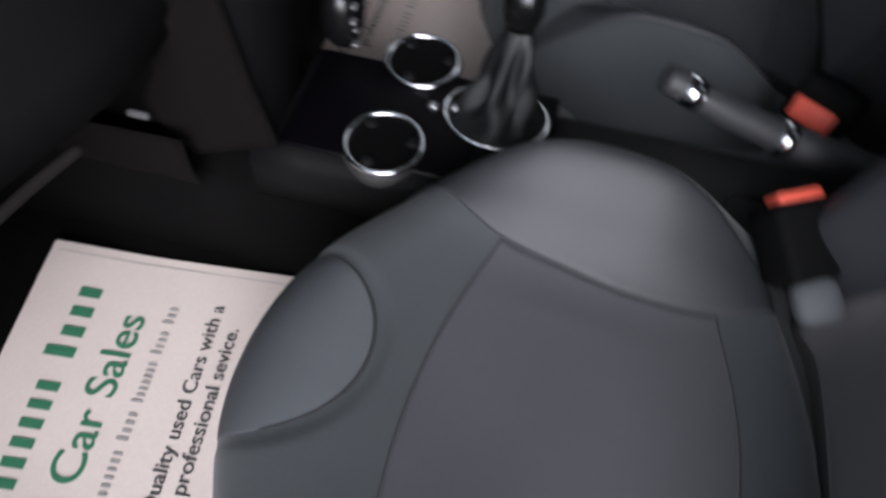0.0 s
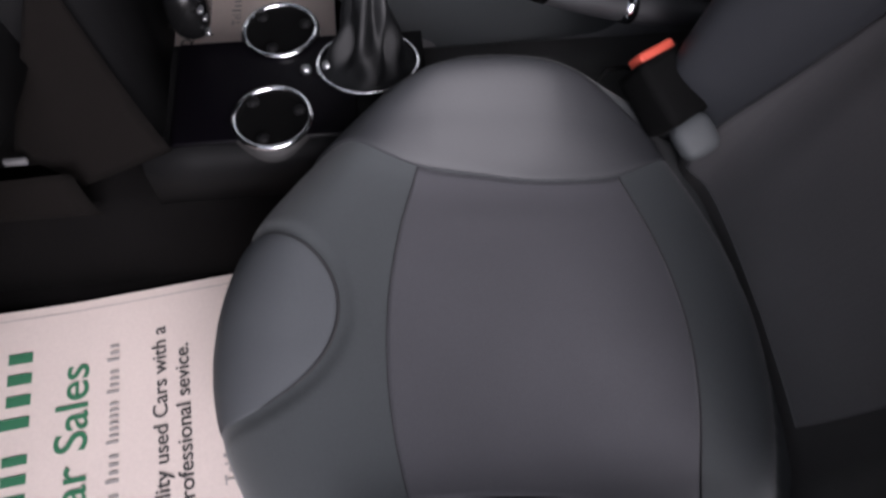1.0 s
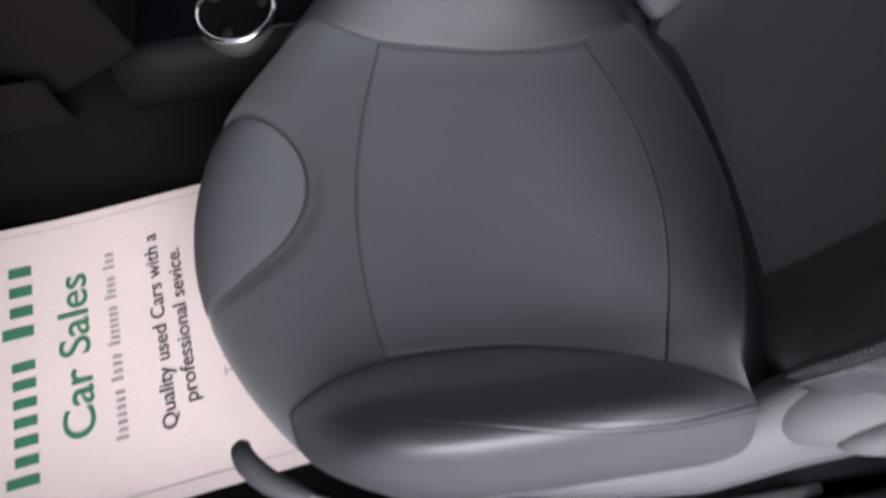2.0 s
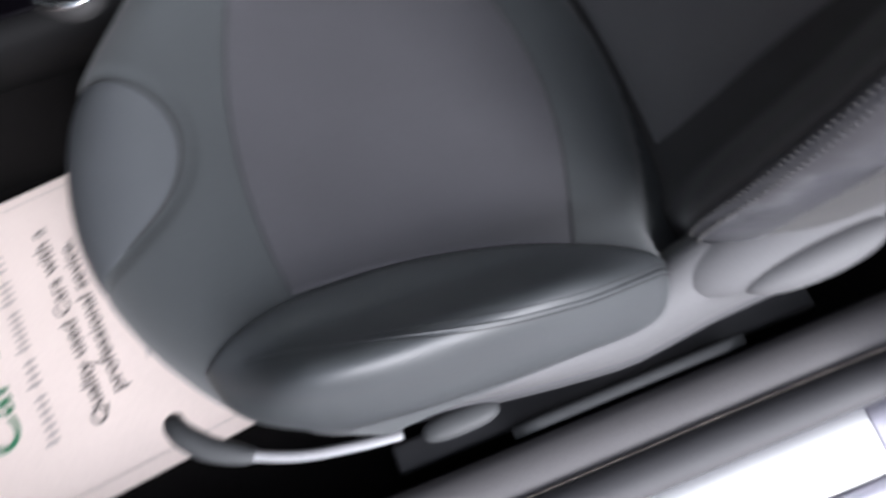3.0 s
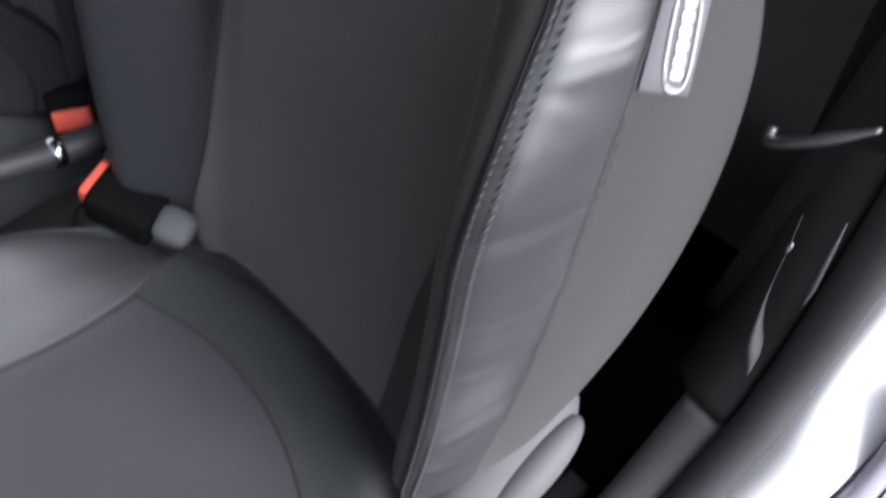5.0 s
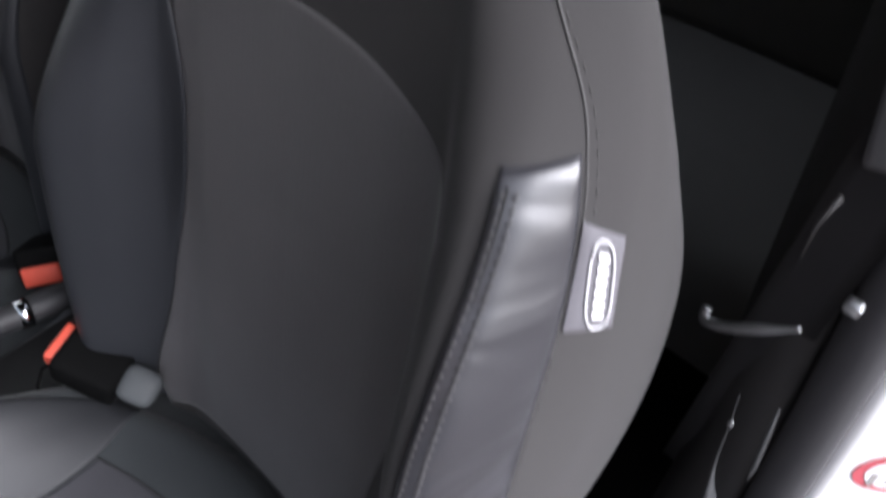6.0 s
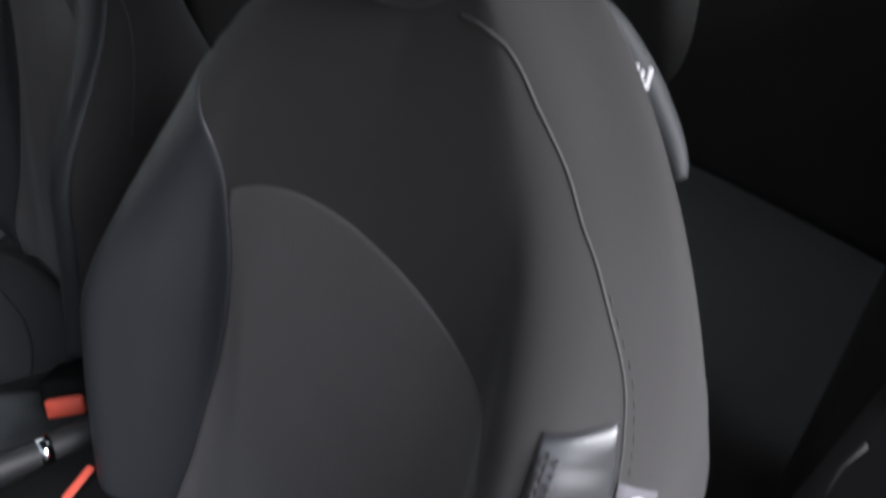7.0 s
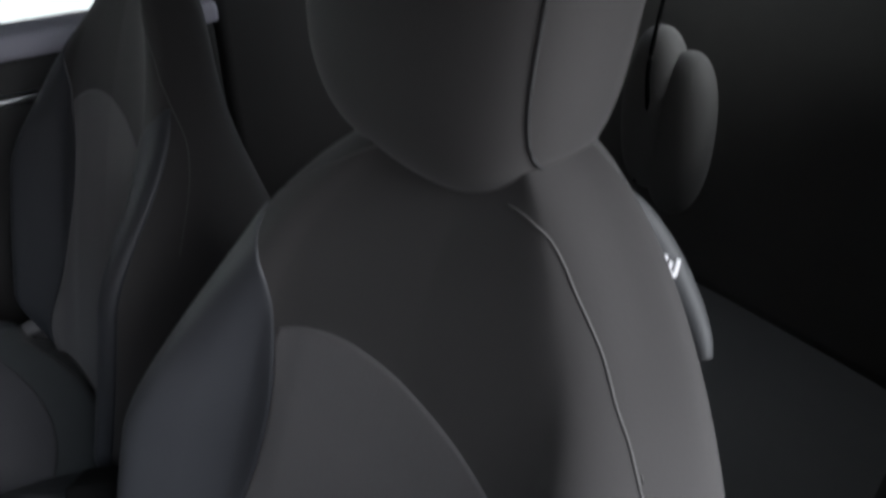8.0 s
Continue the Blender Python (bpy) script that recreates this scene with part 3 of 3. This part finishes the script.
shifter = thing("gear_lever", "black leather gear gaiter with chrome surround", "gear lever")
part("surround", tube([(.343 + .046 * math.cos(2 * math.pi * k / 48), .355 + .057 * math.sin(2 * math.pi * k / 48), CT + .006) for k in range(48)], .0026, 10, True), CHROME, shifter, "chrome gaiter surround")
GX, GY = .343, .355
def gaiter(a, b):
    th = 2 * math.pi * a
    r = .050 * (1 - b ** .75) + .014 * b + (.006 * math.sin(4 * th + 4 * b) + .003 * math.sin(7 * th - 9 * b)) * math.sin(math.pi * b) ** .7
    return GX + .050 * b * b + .9 * r * math.cos(th), GY - .006 * b + 1.12 * r * math.sin(th), CT + .004 + .085 * b - .016 * math.sin(math.pi * b) + .004 * math.sin(5 * th) * math.sin(math.pi * b)
part("gaiter", sheet(gaiter, 64, 20, True), material("gaiter_leather", (.0055, .006, .0065), .5, grain=500, bump=.0005, spec=.3), shifter, "creased black leather gaiter")
part("knob", blob((GX + .056, GY - .006, CT + .112), (.022, .022, .030), 2.3, 20, 14), GLOSS_NEUTRAL, shifter, "rounded black gear knob")

brake = thing("hand_brake", "black handbrake lever with chrome bands", "handbrake")
hb = [(.310, -.08, .500), (.308, -.02, .538), (.305, .03, .556), (.302, .09, .572), (.30, .15, .592), (.30, .19, .608), (.30, .203, .613), (.30, .211, .616)]
part("grip", tube(curve_points(hb, 48), lambda t: (.017 - .004 * t) * (1 - .6 * smooth01((t - .93) / .07)), 16), BLACK_PLASTIC, brake, "black moulded grip")
part("chrome_band", tube([(.302, .084, .570), (.3015, .096, .574)], .0166, 16), CHROME, brake, "chrome band")
part("chrome_collar", tube([(.30, .176, .602), (.30, .192, .609)], .0150, 16), CHROME, brake, "chrome collar")


def buckle(name, button, axis, long, label):
    ob = thing(name, label, "seat belt buckle", "belt buckles")
    z = Vector(axis).normalized()
    x = (Vector(long) - Vector(long).dot(z) * z).normalized()
    y = z.cross(x)
    m = Matrix((x, y, z)).transposed().to_4x4()
    m.translation = Vector(button) - z * .045
    def put(bm, mat, nm, lb="", up=None):
        bmesh.ops.transform(bm, matrix=m, verts=bm.verts)
        return part(nm, bm, mat, up or ob, lb)
    put(box(-.002, -.006, .004, .062, .050, .070, .009), BUCKLE_BLACK, "housing", "black plastic buckle housing")
    put(box(0, .002, .042, .042, .023, .011, .003), RED, "release_button", "red press button")
    put(box(0, 0, -.036, .034, .014, .020, .004), BUCKLE_BLACK, "stalk", "black buckle stalk")
    return ob


buckle("belt_buckle", (.240, .080, .569), (.80, .42, .42), (-.45, .89, 0), "black seat belt buckle with red button beside passenger seat")
buckle("belt_buckle", (.362, .052, .552), (-.70, .45, .50), (.5, .85, 0), "black seat belt buckle with red button by driver seat")
cable = thing("buckle_cable", "thin black wire loop beside seat belt buckle", "cable")
part("wire", tube([(.250, .062, .525), (.259, .090, .530), (.260, .108, .528), (.250, .121, .520), (.236, .126, .512), (.226, .120, .500)], .0022, 8), BUCKLE_BLACK, cable)
clip = thing("buckle_bracket", "grey plastic bracket between seat cushion and backrest", "bracket")
part("plate", blob((.162, .044, .533), (.021, .020, .014), 3.2, 24, 14, Euler((radians(-20), radians(-25), radians(28))).to_matrix()), BRACKET_GREY, clip)

# ---- printed paper mats ----
def text_part(body, width, cap, cx, y, mat, parent, bold=0.0, label=""):
    """Printed words, width wide and with capitals cap high, each letter a part."""
    cu = bpy.data.curves.new("letter", "FONT")
    cu.body, cu.size, cu.align_x, cu.offset = body, 1.0, "CENTER", bold
    tmp = bpy.data.objects.new("tmp", cu)
    me = bpy.data.meshes.new_from_object(tmp)
    bpy.data.objects.remove(tmp)
    bm = bmesh.new()
    bm.from_mesh(me)
    bpy.data.meshes.remove(me)
    xs = [v.co.x for v in bm.verts]
    k, mid = width / (max(xs) - min(xs)), (max(xs) + min(xs)) / 2
    for v in bm.verts:
        px, py = cx + (v.co.x - mid) * k, y + v.co.y * cap / .70
        v.co = (px, py, paper_z(px, py) + .0012)
    left = set(bm.faces)
    while left:
        todo, island = [left.pop()], []
        while todo:
            f = todo.pop()
            island.append(f)
            for v in f.verts:
                for g in v.link_faces:
                    if g in left:
                        left.remove(g)
                        todo.append(g)
        one, seen = bmesh.new(), {}
        for f in island:
            for v in f.verts:
                if v not in seen:
                    seen[v] = one.verts.new(v.co)
            one.faces.new([seen[v] for v in f.verts])
        part("letter", one, mat, parent, label, smooth=False)
    bm.free()


def bars_part(words, height, cx, y, mat, parent, thick=.5):
    """Plain bars in place of writing that is left out: words of (width, bars)."""
    gap = .55 * height
    x = cx - (sum(w for w, n in words) + gap * (len(words) - 1)) / 2
    for w, n in words:
        pitch = w / n
        for k in range(n):
            def fn(a, b, x=x + k * pitch, h=height if k == 0 else .74 * height):
                px, py = x + thick * pitch * a, y + h * b
                return px, py, paper_z(px, py) + .0012
            part("printed_bar", sheet(fn, 1, 2), mat, parent)
        x += w + gap


def paper_z(x, y):
    return .004 + .012 * smooth01((y - .70) / .20) * smooth01((x + .12) / .3) + .002 * math.sin(9 * x + 4 * y)


def paper_mat(name, label):
    ob = thing(name, label, "paper mat", "paper mats")
    def fn(a, b):
        x, y = -.208 + .378 * a, .40 + .455 * b
        return x, y, paper_z(x, y)
    part("sheet", sheet(fn, 24, 36), PAPER, ob, "white printed paper sheet")
    def edge(a, b):
        return (.157 + .0009 * b, .44 + .405 * a, paper_z(.157, .44 + .405 * a) + .0010)
    part("border_line", sheet(edge, 30, 1), GREY_INK, ob, "thin grey border line")
    def edge2(a, b):
        return (-.192 + .0009 * b, .41 + .435 * a, paper_z(-.192, .41 + .435 * a) + .0010)
    part("border_line", sheet(edge2, 30, 1), GREY_INK, ob, "thin grey border line")
    bars_part(((.152, 7), (.104, 4)), .036, -.012, .772, GREEN_INK, ob)
    text_part("Car Sales", .200, .036, -.014, .709, GREEN_INK, ob, .008, "green printed letter")
    bars_part(((.060, 7), (.036, 4), (.052, 7), (.032, 4), (.026, 3)), .014, -.010, .674, GREY_INK, ob, .42)
    text_part("Quality used Cars with a", .247, .0165, -.008, .620, BLACK_INK, ob, .010, "bold dark printed letter")
    text_part("professional sevice.", .195, .0165, -.010, .594, BLACK_INK, ob, .010, "bold dark printed letter")
    text_part("Tel.", .028, .014, -.075, .547, GREY_INK, ob, .0, "grey printed letter")
    bars_part(((.050, 5), (.060, 6)), .014, .000, .547, GREY_INK, ob, .42)
    return ob


mat_p = paper_mat("paper_mat", "white printed paper mat on the passenger footwell carpet")
mat_p.location = (.0824, 0, FLOOR + .002)
mat_p.rotation_euler = (0, 0, radians(6.4))
mat_d = copy_thing(mat_p, pose(.716, .006, FLOOR + .002, 0, 0, 0))
mat_d["label"] = "white printed paper mat on the driver footwell carpet"

# ---- sill, pillar and shell ----
def aperture(t):
    """The door opening's lower rear edge: along the sill, then up the pillar."""
    pts = ((1.05, .38), (.6, .38), (.2, .38), (-.03, .385), (-.13, .408), (-.22, .50), (-.27, .585), (-.30, .75), (-.33, .92), (-.355, 1.10), (-.375, 1.33))
    n = len(pts) - 1
    ts = [k / n for k in range(n + 1)]
    return spline(ts, [p[0] for p in pts], t), spline(ts, [p[1] for p in pts], t)


def lean(z):
    return .10 * max(0.0, z - .50)


def along(prof, t0=0.0, t1=1.0, n=60):
    """A profile of (x, out) drawn along the opening; out is towards the opening's middle."""
    def fn(a, b):
        x, o = prof[round(a * len(prof)) % len(prof)]
        t = t0 + (t1 - t0) * b
        y, z = aperture(t)
        y2, z2 = aperture(min(1, t + .004))
        y1, z1 = aperture(max(0, t - .004))
        dy, dz = y2 - y1, z2 - z1
        k = math.hypot(dy, dz) or 1
        ny, nz = dz / k, -dy / k
        return x + lean(z), y + ny * o, z + nz * o
    return cap_ends(sheet(fn, len(prof), n, True))


sill = thing("door_sill", "passenger door sill with rubber seal and white paint", "door sill", kind="structure")
part("sill_cover", along([(-.300, -.07), (-.303, -.016), (-.312, -.004), (-.338, 0), (-.347, -.006), (-.348, -.07)], 0, .48, 60), SILL_PLASTIC, sill, "grey plastic sill cover")
part("pillar_cover", along([(-.275, -.16), (-.280, -.045), (-.300, -.012), (-.322, -.003), (-.342, -.002), (-.348, -.007), (-.348, -.16)], .485, 1.0, 60), TRIM_PLASTIC, sill, "black pillar trim")
def seal_ring(n=12):
    return [(-.367 + .0192 * math.cos(2 * math.pi * k / n), -.002 + .015 * math.sin(2 * math.pi * k / n)) for k in range(n)]
part("door_seal", along(seal_ring(), 0, 1, 110), RUBBER, sill, "rounded rubber door seal")
def along_two(first, last, ta, tb, t0, t1, n):
    """Like along(), but the section turns from first into last between ta and tb."""
    def fn(a, b):
        i = round(a * len(first)) % len(first)
        t = t0 + (t1 - t0) * b
        k = smooth01((t - ta) / (tb - ta))
        x = first[i][0] + (last[i][0] - first[i][0]) * k
        o = first[i][1] + (last[i][1] - first[i][1]) * k
        y, z = aperture(t)
        y2, z2 = aperture(min(1, t + .004))
        y1, z1 = aperture(max(0, t - .004))
        m = math.hypot(y2 - y1, z2 - z1) or 1
        return x + lean(z), y + (z2 - z1) / m * o, z - (y2 - y1) / m * o
    return cap_ends(sheet(fn, len(first), n, True))
part("painted_sill", along_two([(-.386, -.008), (-.408, -.011), (-.43, -.014), (-.446, -.020), (-.452, -.05), (-.456, -.20), (-.386, -.20)],
     [(-.384, -.009), (-.398, -.020), (-.43, -.050), (-.460, -.078), (-.470, -.095), (-.470, -.20), (-.384, -.20)], .48, .62, 0, 1, 120), WHITE_PAINT, sill, "white painted door opening")
part("sill_edge", along([(-.4535, -.027), (-.464, -.029), (-.474, -.034), (-.482, -.055), (-.482, -.25), (-.4535, -.25)], 0, .6, 50), FILM, sill, "pale grey outer sill edge strip")
part("sill_joint", along([(-.4745, -.0335), (-.4765, -.0350), (-.4775, -.0385), (-.4755, -.0370)], 0, .6, 50), SEAM, sill, "dark joint along the sill edge")
part("protective_film", along([(-.3885, -.0072), (-.408, -.0099), (-.430, -.0129), (-.4455, -.0184), (-.4455, -.0215), (-.3885, -.0120)], .346, .400, 18), FILM, sill, "grey protective film")
def jamb(x, t, off):
    """A point on the white jamb behind the seal, off above the paint."""
    y, z = aperture(t)
    y2, z2 = aperture(t + .004)
    k = math.hypot(y2 - y, z2 - z)
    o = -.020 - .94 * (-.398 - x) + off
    return Vector((x + lean(z), y + (z2 - z) / k * o, z - (y2 - y) / k * o))
ST, SX = .640, -.430
def oval(r, off, n=36):
    return [jamb(SX + .026 * r * math.cos(2 * math.pi * k / n), ST + .0135 * r * math.sin(2 * math.pi * k / n), off) for k in range(n)]
def disc(r, off):
    bm = bmesh.new()
    bm.faces.new([bm.verts.new(p) for p in oval(r, off)])
    return bm
sticker = part("sticker", disc(1.0, .0016), STICKER_RED, sill, "round sticker with red rim")
part("sticker_centre", disc(.72, .0026), TAG_WHITE, sticker, "white centre of the sticker")
for k in range(3):
    part("sticker_mark", sheet(lambda a, b, k=k: jamb(SX + .010 * (k - 1) + .004 * a, ST - .005 + .010 * b - .002 * k, .0034), 1, 1), GREY_INK, sticker, "grey mark")
for k in range(4):
    part("jamb_mark", sheet(lambda a, b, k=k: jamb(-.402 - .008 * k - .004 * a, .590 + .0022 * b + .002 * (k % 2), .0012), 1, 1), GREY_INK, sill, "small grey mark")
# grey strips swell and taper to draw light along the belt slot's edges
part("lit_slot_rim", tube(curve_points([(-.334, -.232, .545), (-.328, -.237, .565), (-.318, -.241, .590), (-.309, -.246, .630), (-.303, -.251, .674), (-.297, -.256, .712)]),
     lambda t: .0005 + .0100 * math.exp(-((t - .28) / .20) ** 2) + .0010 * (1 - t), 10, squash=(1.0, .45)), SLOT_GREY, sill, "grey strip drawn as the lit lip of the belt slot")
part("lit_slot_rim", tube([(-.283, -.274, .842), (-.281, -.280, .865), (-.284, -.286, .886)], lambda t: .0005 + .0014 * t, 8), TRIM_PLASTIC, sill, "grey strip drawn as the lit lip of the belt slot")
part("lit_slot_rim", tube([(-.334, -.236, .655), (-.332, -.239, .672), (-.327, -.243, .706), (-.323, -.250, .733)], lambda t: .0006 + .0018 * math.sin(math.pi * t), 8), SLOT_GREY, sill, "grey strip drawn as the lit lip of the belt slot")
part("slot_stud", blob((-.303, -.246, .688), (.002, .002, .005), 2.2, 10, 8), SATIN, sill, "tiny silver stud")
part("anchor_cover", box(-.283, -.312, .935, .020, .010, .075, .005, Euler((radians(12), radians(14), 0)).to_matrix().to_4x4()), GREY_PLASTIC, sill, "pale belt anchor cover")

quarter = thing("quarter_trim", "black moulded rear side trim panel", "trim panel", kind="structure")
part("panel", box(-.345, -.92, .825, .05, 1.05, 1.10, .02), TRIM_PLASTIC, quarter)
part("ledge", box(-.315, -.70, .50, .06, .60, .06, .018), TRIM_PLASTIC, quarter)

rail = thing("belt_guide", "satin metal seat belt guide bar on pillar", "belt guide")
part("bar", tube(curve_points([(-.243, -.290, .735), (-.246, -.284, .728), (-.262, -.277, .742), (-.284, -.272, .767), (-.305, -.270, .791)], 24), lambda t: .0042 - .0024 * smooth01((t - .7) / .3), 10), SATIN, rail)
part("button", box(-.322, -.268, .834, .010, .008, .008, .002), SATIN, rail, "small silver stud")
belt = thing("seat_belt", "black seat belt webbing hanging on pillar", "seat belt")
def webbing(a, b):
    return -.262 - .046 * a - .02 * b, -.292 - .03 * b, .50 + .72 * b
wb = sheet(webbing, 4, 40)
bmesh.ops.solidify(wb, geom=wb.faces[:], thickness=.0016)
part("webbing", wb, BELT, belt)
part("stop_button", box(-.300, -.290, .62, .010, .006, .010, .002), BLACK_PLASTIC, belt, "black belt stop button")

# rear bench
bench = thing("rear_seat", "dark cloth rear bench seat in shade", "rear seat")
def bench_cushion(a, b):
    x = -.31 + 1.32 * a
    prof = ((-.56, .27), (-.545, .42), (-.57, .475), (-.64, .495), (-.80, .497), (-.95, .492), (-1.03, .485))
    n = len(prof) - 1
    y = spline([k / n for k in range(n + 1)], [p[0] for p in prof], b)
    z = spline([k / n for k in range(n + 1)], [p[1] for p in prof], b)
    return x, y, z - .010 * math.cos(a * 4 * math.pi) * smooth01((b - .3) / .3) * (1 - smooth01((b - .75) / .25))
part("cushion", sheet(bench_cushion, 60, 30), BENCH, bench)
def bench_back(a, b):
    x = -.31 + 1.32 * a
    return x, -1.00 - .20 * b + .012 * math.cos(a * 4 * math.pi) * math.sin(math.pi * b), .48 + .58 * b
bb = sheet(bench_back, 40, 24)
bmesh.ops.solidify(bb, geom=bb.faces[:], thickness=.06)
part("backrest", bb, BENCH, bench)
for x, z, w, turn in ((.328, .742, .060, 13), (.392, .770, .062, 15)):
    part("seat_wing", blob((x, -1.03, z), (w, .05, .150), 2.3, 28, 22, Euler((radians(10), radians(turn), 0)).to_matrix()), BENCH, bench, "rounded grey inner wing of the rear backrest")
part("split_line", tube(curve_points([(.372, -.985, .64), (.372, -.988, .74), (.398, -.99, .86), (.44, -1.06, .98)]), .004, 6), DEEP_BLACK, bench, "dark split between the rear seats")

# dashboard and glove box
dash = thing("dashboard", "dark moulded dashboard over the footwells", "dashboard", kind="structure")
dp = [(.70, .615), (.705, .66), (.715, .80), (.75, .90), (.86, .95), (1.10, .97), (1.10, .60), (.84, .60)]
def dash_fn(a, b):
    y, z = dp[round(a * len(dp)) % len(dp)]
    x = -.33 + 1.34 * b
    return x, y - (.06 * smooth01((x + .05) / .25) if y < .8 else 0), z
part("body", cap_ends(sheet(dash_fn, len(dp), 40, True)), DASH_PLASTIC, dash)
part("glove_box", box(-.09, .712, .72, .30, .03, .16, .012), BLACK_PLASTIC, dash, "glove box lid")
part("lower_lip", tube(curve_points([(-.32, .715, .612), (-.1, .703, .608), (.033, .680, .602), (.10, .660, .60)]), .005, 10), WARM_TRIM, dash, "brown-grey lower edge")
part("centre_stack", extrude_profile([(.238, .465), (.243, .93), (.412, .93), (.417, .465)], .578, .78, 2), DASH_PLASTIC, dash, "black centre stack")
def cheek(a, b):
    rear = (.562 + .024 * a, .482 + .228 * a)
    front = (.671 + .037 * smooth01(a * 3) - .112 * max(0.0, a - .33) / .67, .432 + .073 * min(1.0, a * 3) + .205 * max(0.0, a - .33) / .67)
    return .2305 - .004 * math.sin(math.pi * a), rear[0] + (front[0] - rear[0]) * b, rear[1] + (front[1] - rear[1]) * b
ck = sheet(cheek, 18, 10)
bmesh.ops.solidify(ck, geom=ck.faces[:], thickness=.006)
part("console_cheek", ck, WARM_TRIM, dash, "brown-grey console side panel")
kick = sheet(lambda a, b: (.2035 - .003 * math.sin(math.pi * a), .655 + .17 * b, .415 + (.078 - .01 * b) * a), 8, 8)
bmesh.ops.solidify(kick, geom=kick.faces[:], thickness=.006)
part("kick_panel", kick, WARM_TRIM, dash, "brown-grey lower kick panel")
part("clip", box(.2155, .705, .503, .006, .022, .008, .002), GREY_PLASTIC, dash, "small grey clip")
DIAL = Vector((.418, .554, .506))
part("dial", blob(DIAL, (.030, .024, .042), 2.4, 28, 16), GLOSS_NEUTRAL, dash, "round black switch pod")
for k in range(4):
    part("toggle_switch", box(DIAL.x - .022 + .006 * (k % 2), DIAL.y - .020, DIAL.z - .022 + .016 * k, .010, .006, .005, .0015), SATIN, dash, "small silver switch")
fw = thing("firewall", "black carpeted footwell bulkhead", "bulkhead", kind="structure")
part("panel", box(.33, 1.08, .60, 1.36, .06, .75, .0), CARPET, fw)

# shell: roof, driver door, windscreen, tail
roof = thing("ceiling", "dark cloth headliner under the roof", "ceiling", kind="structure")
part("headliner", box(.35, -.25, 1.385, 1.30, 1.75, .03, .01), HEADLINER, roof)
part("roof_skin", box(.35, -.25, 1.42, 1.42, 1.85, .03, .012), WHITE_PAINT, roof)
door = thing("driver_door", "closed driver door with dark trim and glass", "door", kind="structure")
part("trim", box(1.06, .25, .58, .07, 1.45, .58, .02), TRIM_PLASTIC, door)
part("sill_rail", box(1.045, .25, .890, .085, 1.45, .040, .012), FILM, door, "pale window ledge")
part("handle", box(1.018, -.13, .805, .02, .14, .014, .005), SATIN, door, "door pull")
pane = part("pane", box(1.08, .25, 1.14, .004, 1.40, .46, .0), GLASS, door)
pane.visible_shadow = False
part("frame", box(1.07, -.49, 1.12, .06, .10, .50, .01), TRIM_PLASTIC, door)
part("outer_skin", box(1.115, .25, .55, .03, 1.6, .70, .01), WHITE_PAINT, door)
tail = thing("tail_trim", "dark rear side and tail trim", "trim panel", kind="structure")
part("driver_quarter", box(1.05, -.969, .825, .06, .982, 1.10, .02), TRIM_PLASTIC, tail)
part("tail_panel", box(.35, -1.46, .60, 1.40, .06, .65, .02), TRIM_PLASTIC, tail)
r_pane = part("rear_pane", box(.35, -1.46, 1.15, 1.30, .004, .44, 0), GLASS, tail)
r_pane.visible_shadow = False
part("rear_shelf", box(.35, -1.33, .90, 1.36, .24, .03, .01), TRIM_PLASTIC, tail)
scr = thing("windscreen", "clear laminated windscreen glass", "windscreen", kind="structure")
part("pane", box(.35, .86, 1.163, 1.34, .004, .68, 0, Euler((radians(55), 0, 0)).to_matrix().to_4x4()), GLASS, scr)

for x in (-.325, 1.035):
    part("windscreen_pillar", tube([(x, 1.14, .93), (x + (.012 if x < 0 else -.012), .86, 1.16), (x + (.03 if x < 0 else -.03), .56, 1.385)], .042, 10, squash=(1.0, 1.2)), TRIM_PLASTIC, scr, "dark windscreen pillar")
part("cowl", box(.35, 1.14, .96, 1.40, .10, .06, .01), DASH_PLASTIC, scr)

# the open passenger door, swung out ahead of the seat
leaf = thing("passenger_door", "open passenger door with dark inner trim", "door", kind="structure")
swing = Matrix.Rotation(radians(-62), 4, "Z")
for nm, m, c, d in (("trim", TRIM_PLASTIC, (.035, -.52, .64), (.05, 1.02, .56)), ("outer_skin", WHITE_PAINT, (-.025, -.52, .62), (.06, 1.06, .62))):
    lb = box(*c, *d, .02)
    bmesh.ops.transform(lb, matrix=swing, verts=lb.verts)
    bmesh.ops.translate(lb, vec=(-.50, 1.02, 0), verts=lb.verts)
    part(nm, lb, m, leaf)

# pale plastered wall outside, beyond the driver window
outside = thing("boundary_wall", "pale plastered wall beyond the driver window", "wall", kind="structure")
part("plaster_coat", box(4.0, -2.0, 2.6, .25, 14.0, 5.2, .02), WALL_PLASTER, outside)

# unseen wall added ahead of the car to block low sky light
ahead = thing("added_shade_wall", "added unseen dark wall ahead of the car, blocking low light", "wall", kind="structure")
part("masonry", box(0, 6.2, 2.0, 30, .22, 4.0, .02), SHADE_WALL_BRICK, ahead)
part("coping", box(0, 6.2, 4.04, 30, .30, .08, .02), SHADE_WALL_BRICK, ahead)
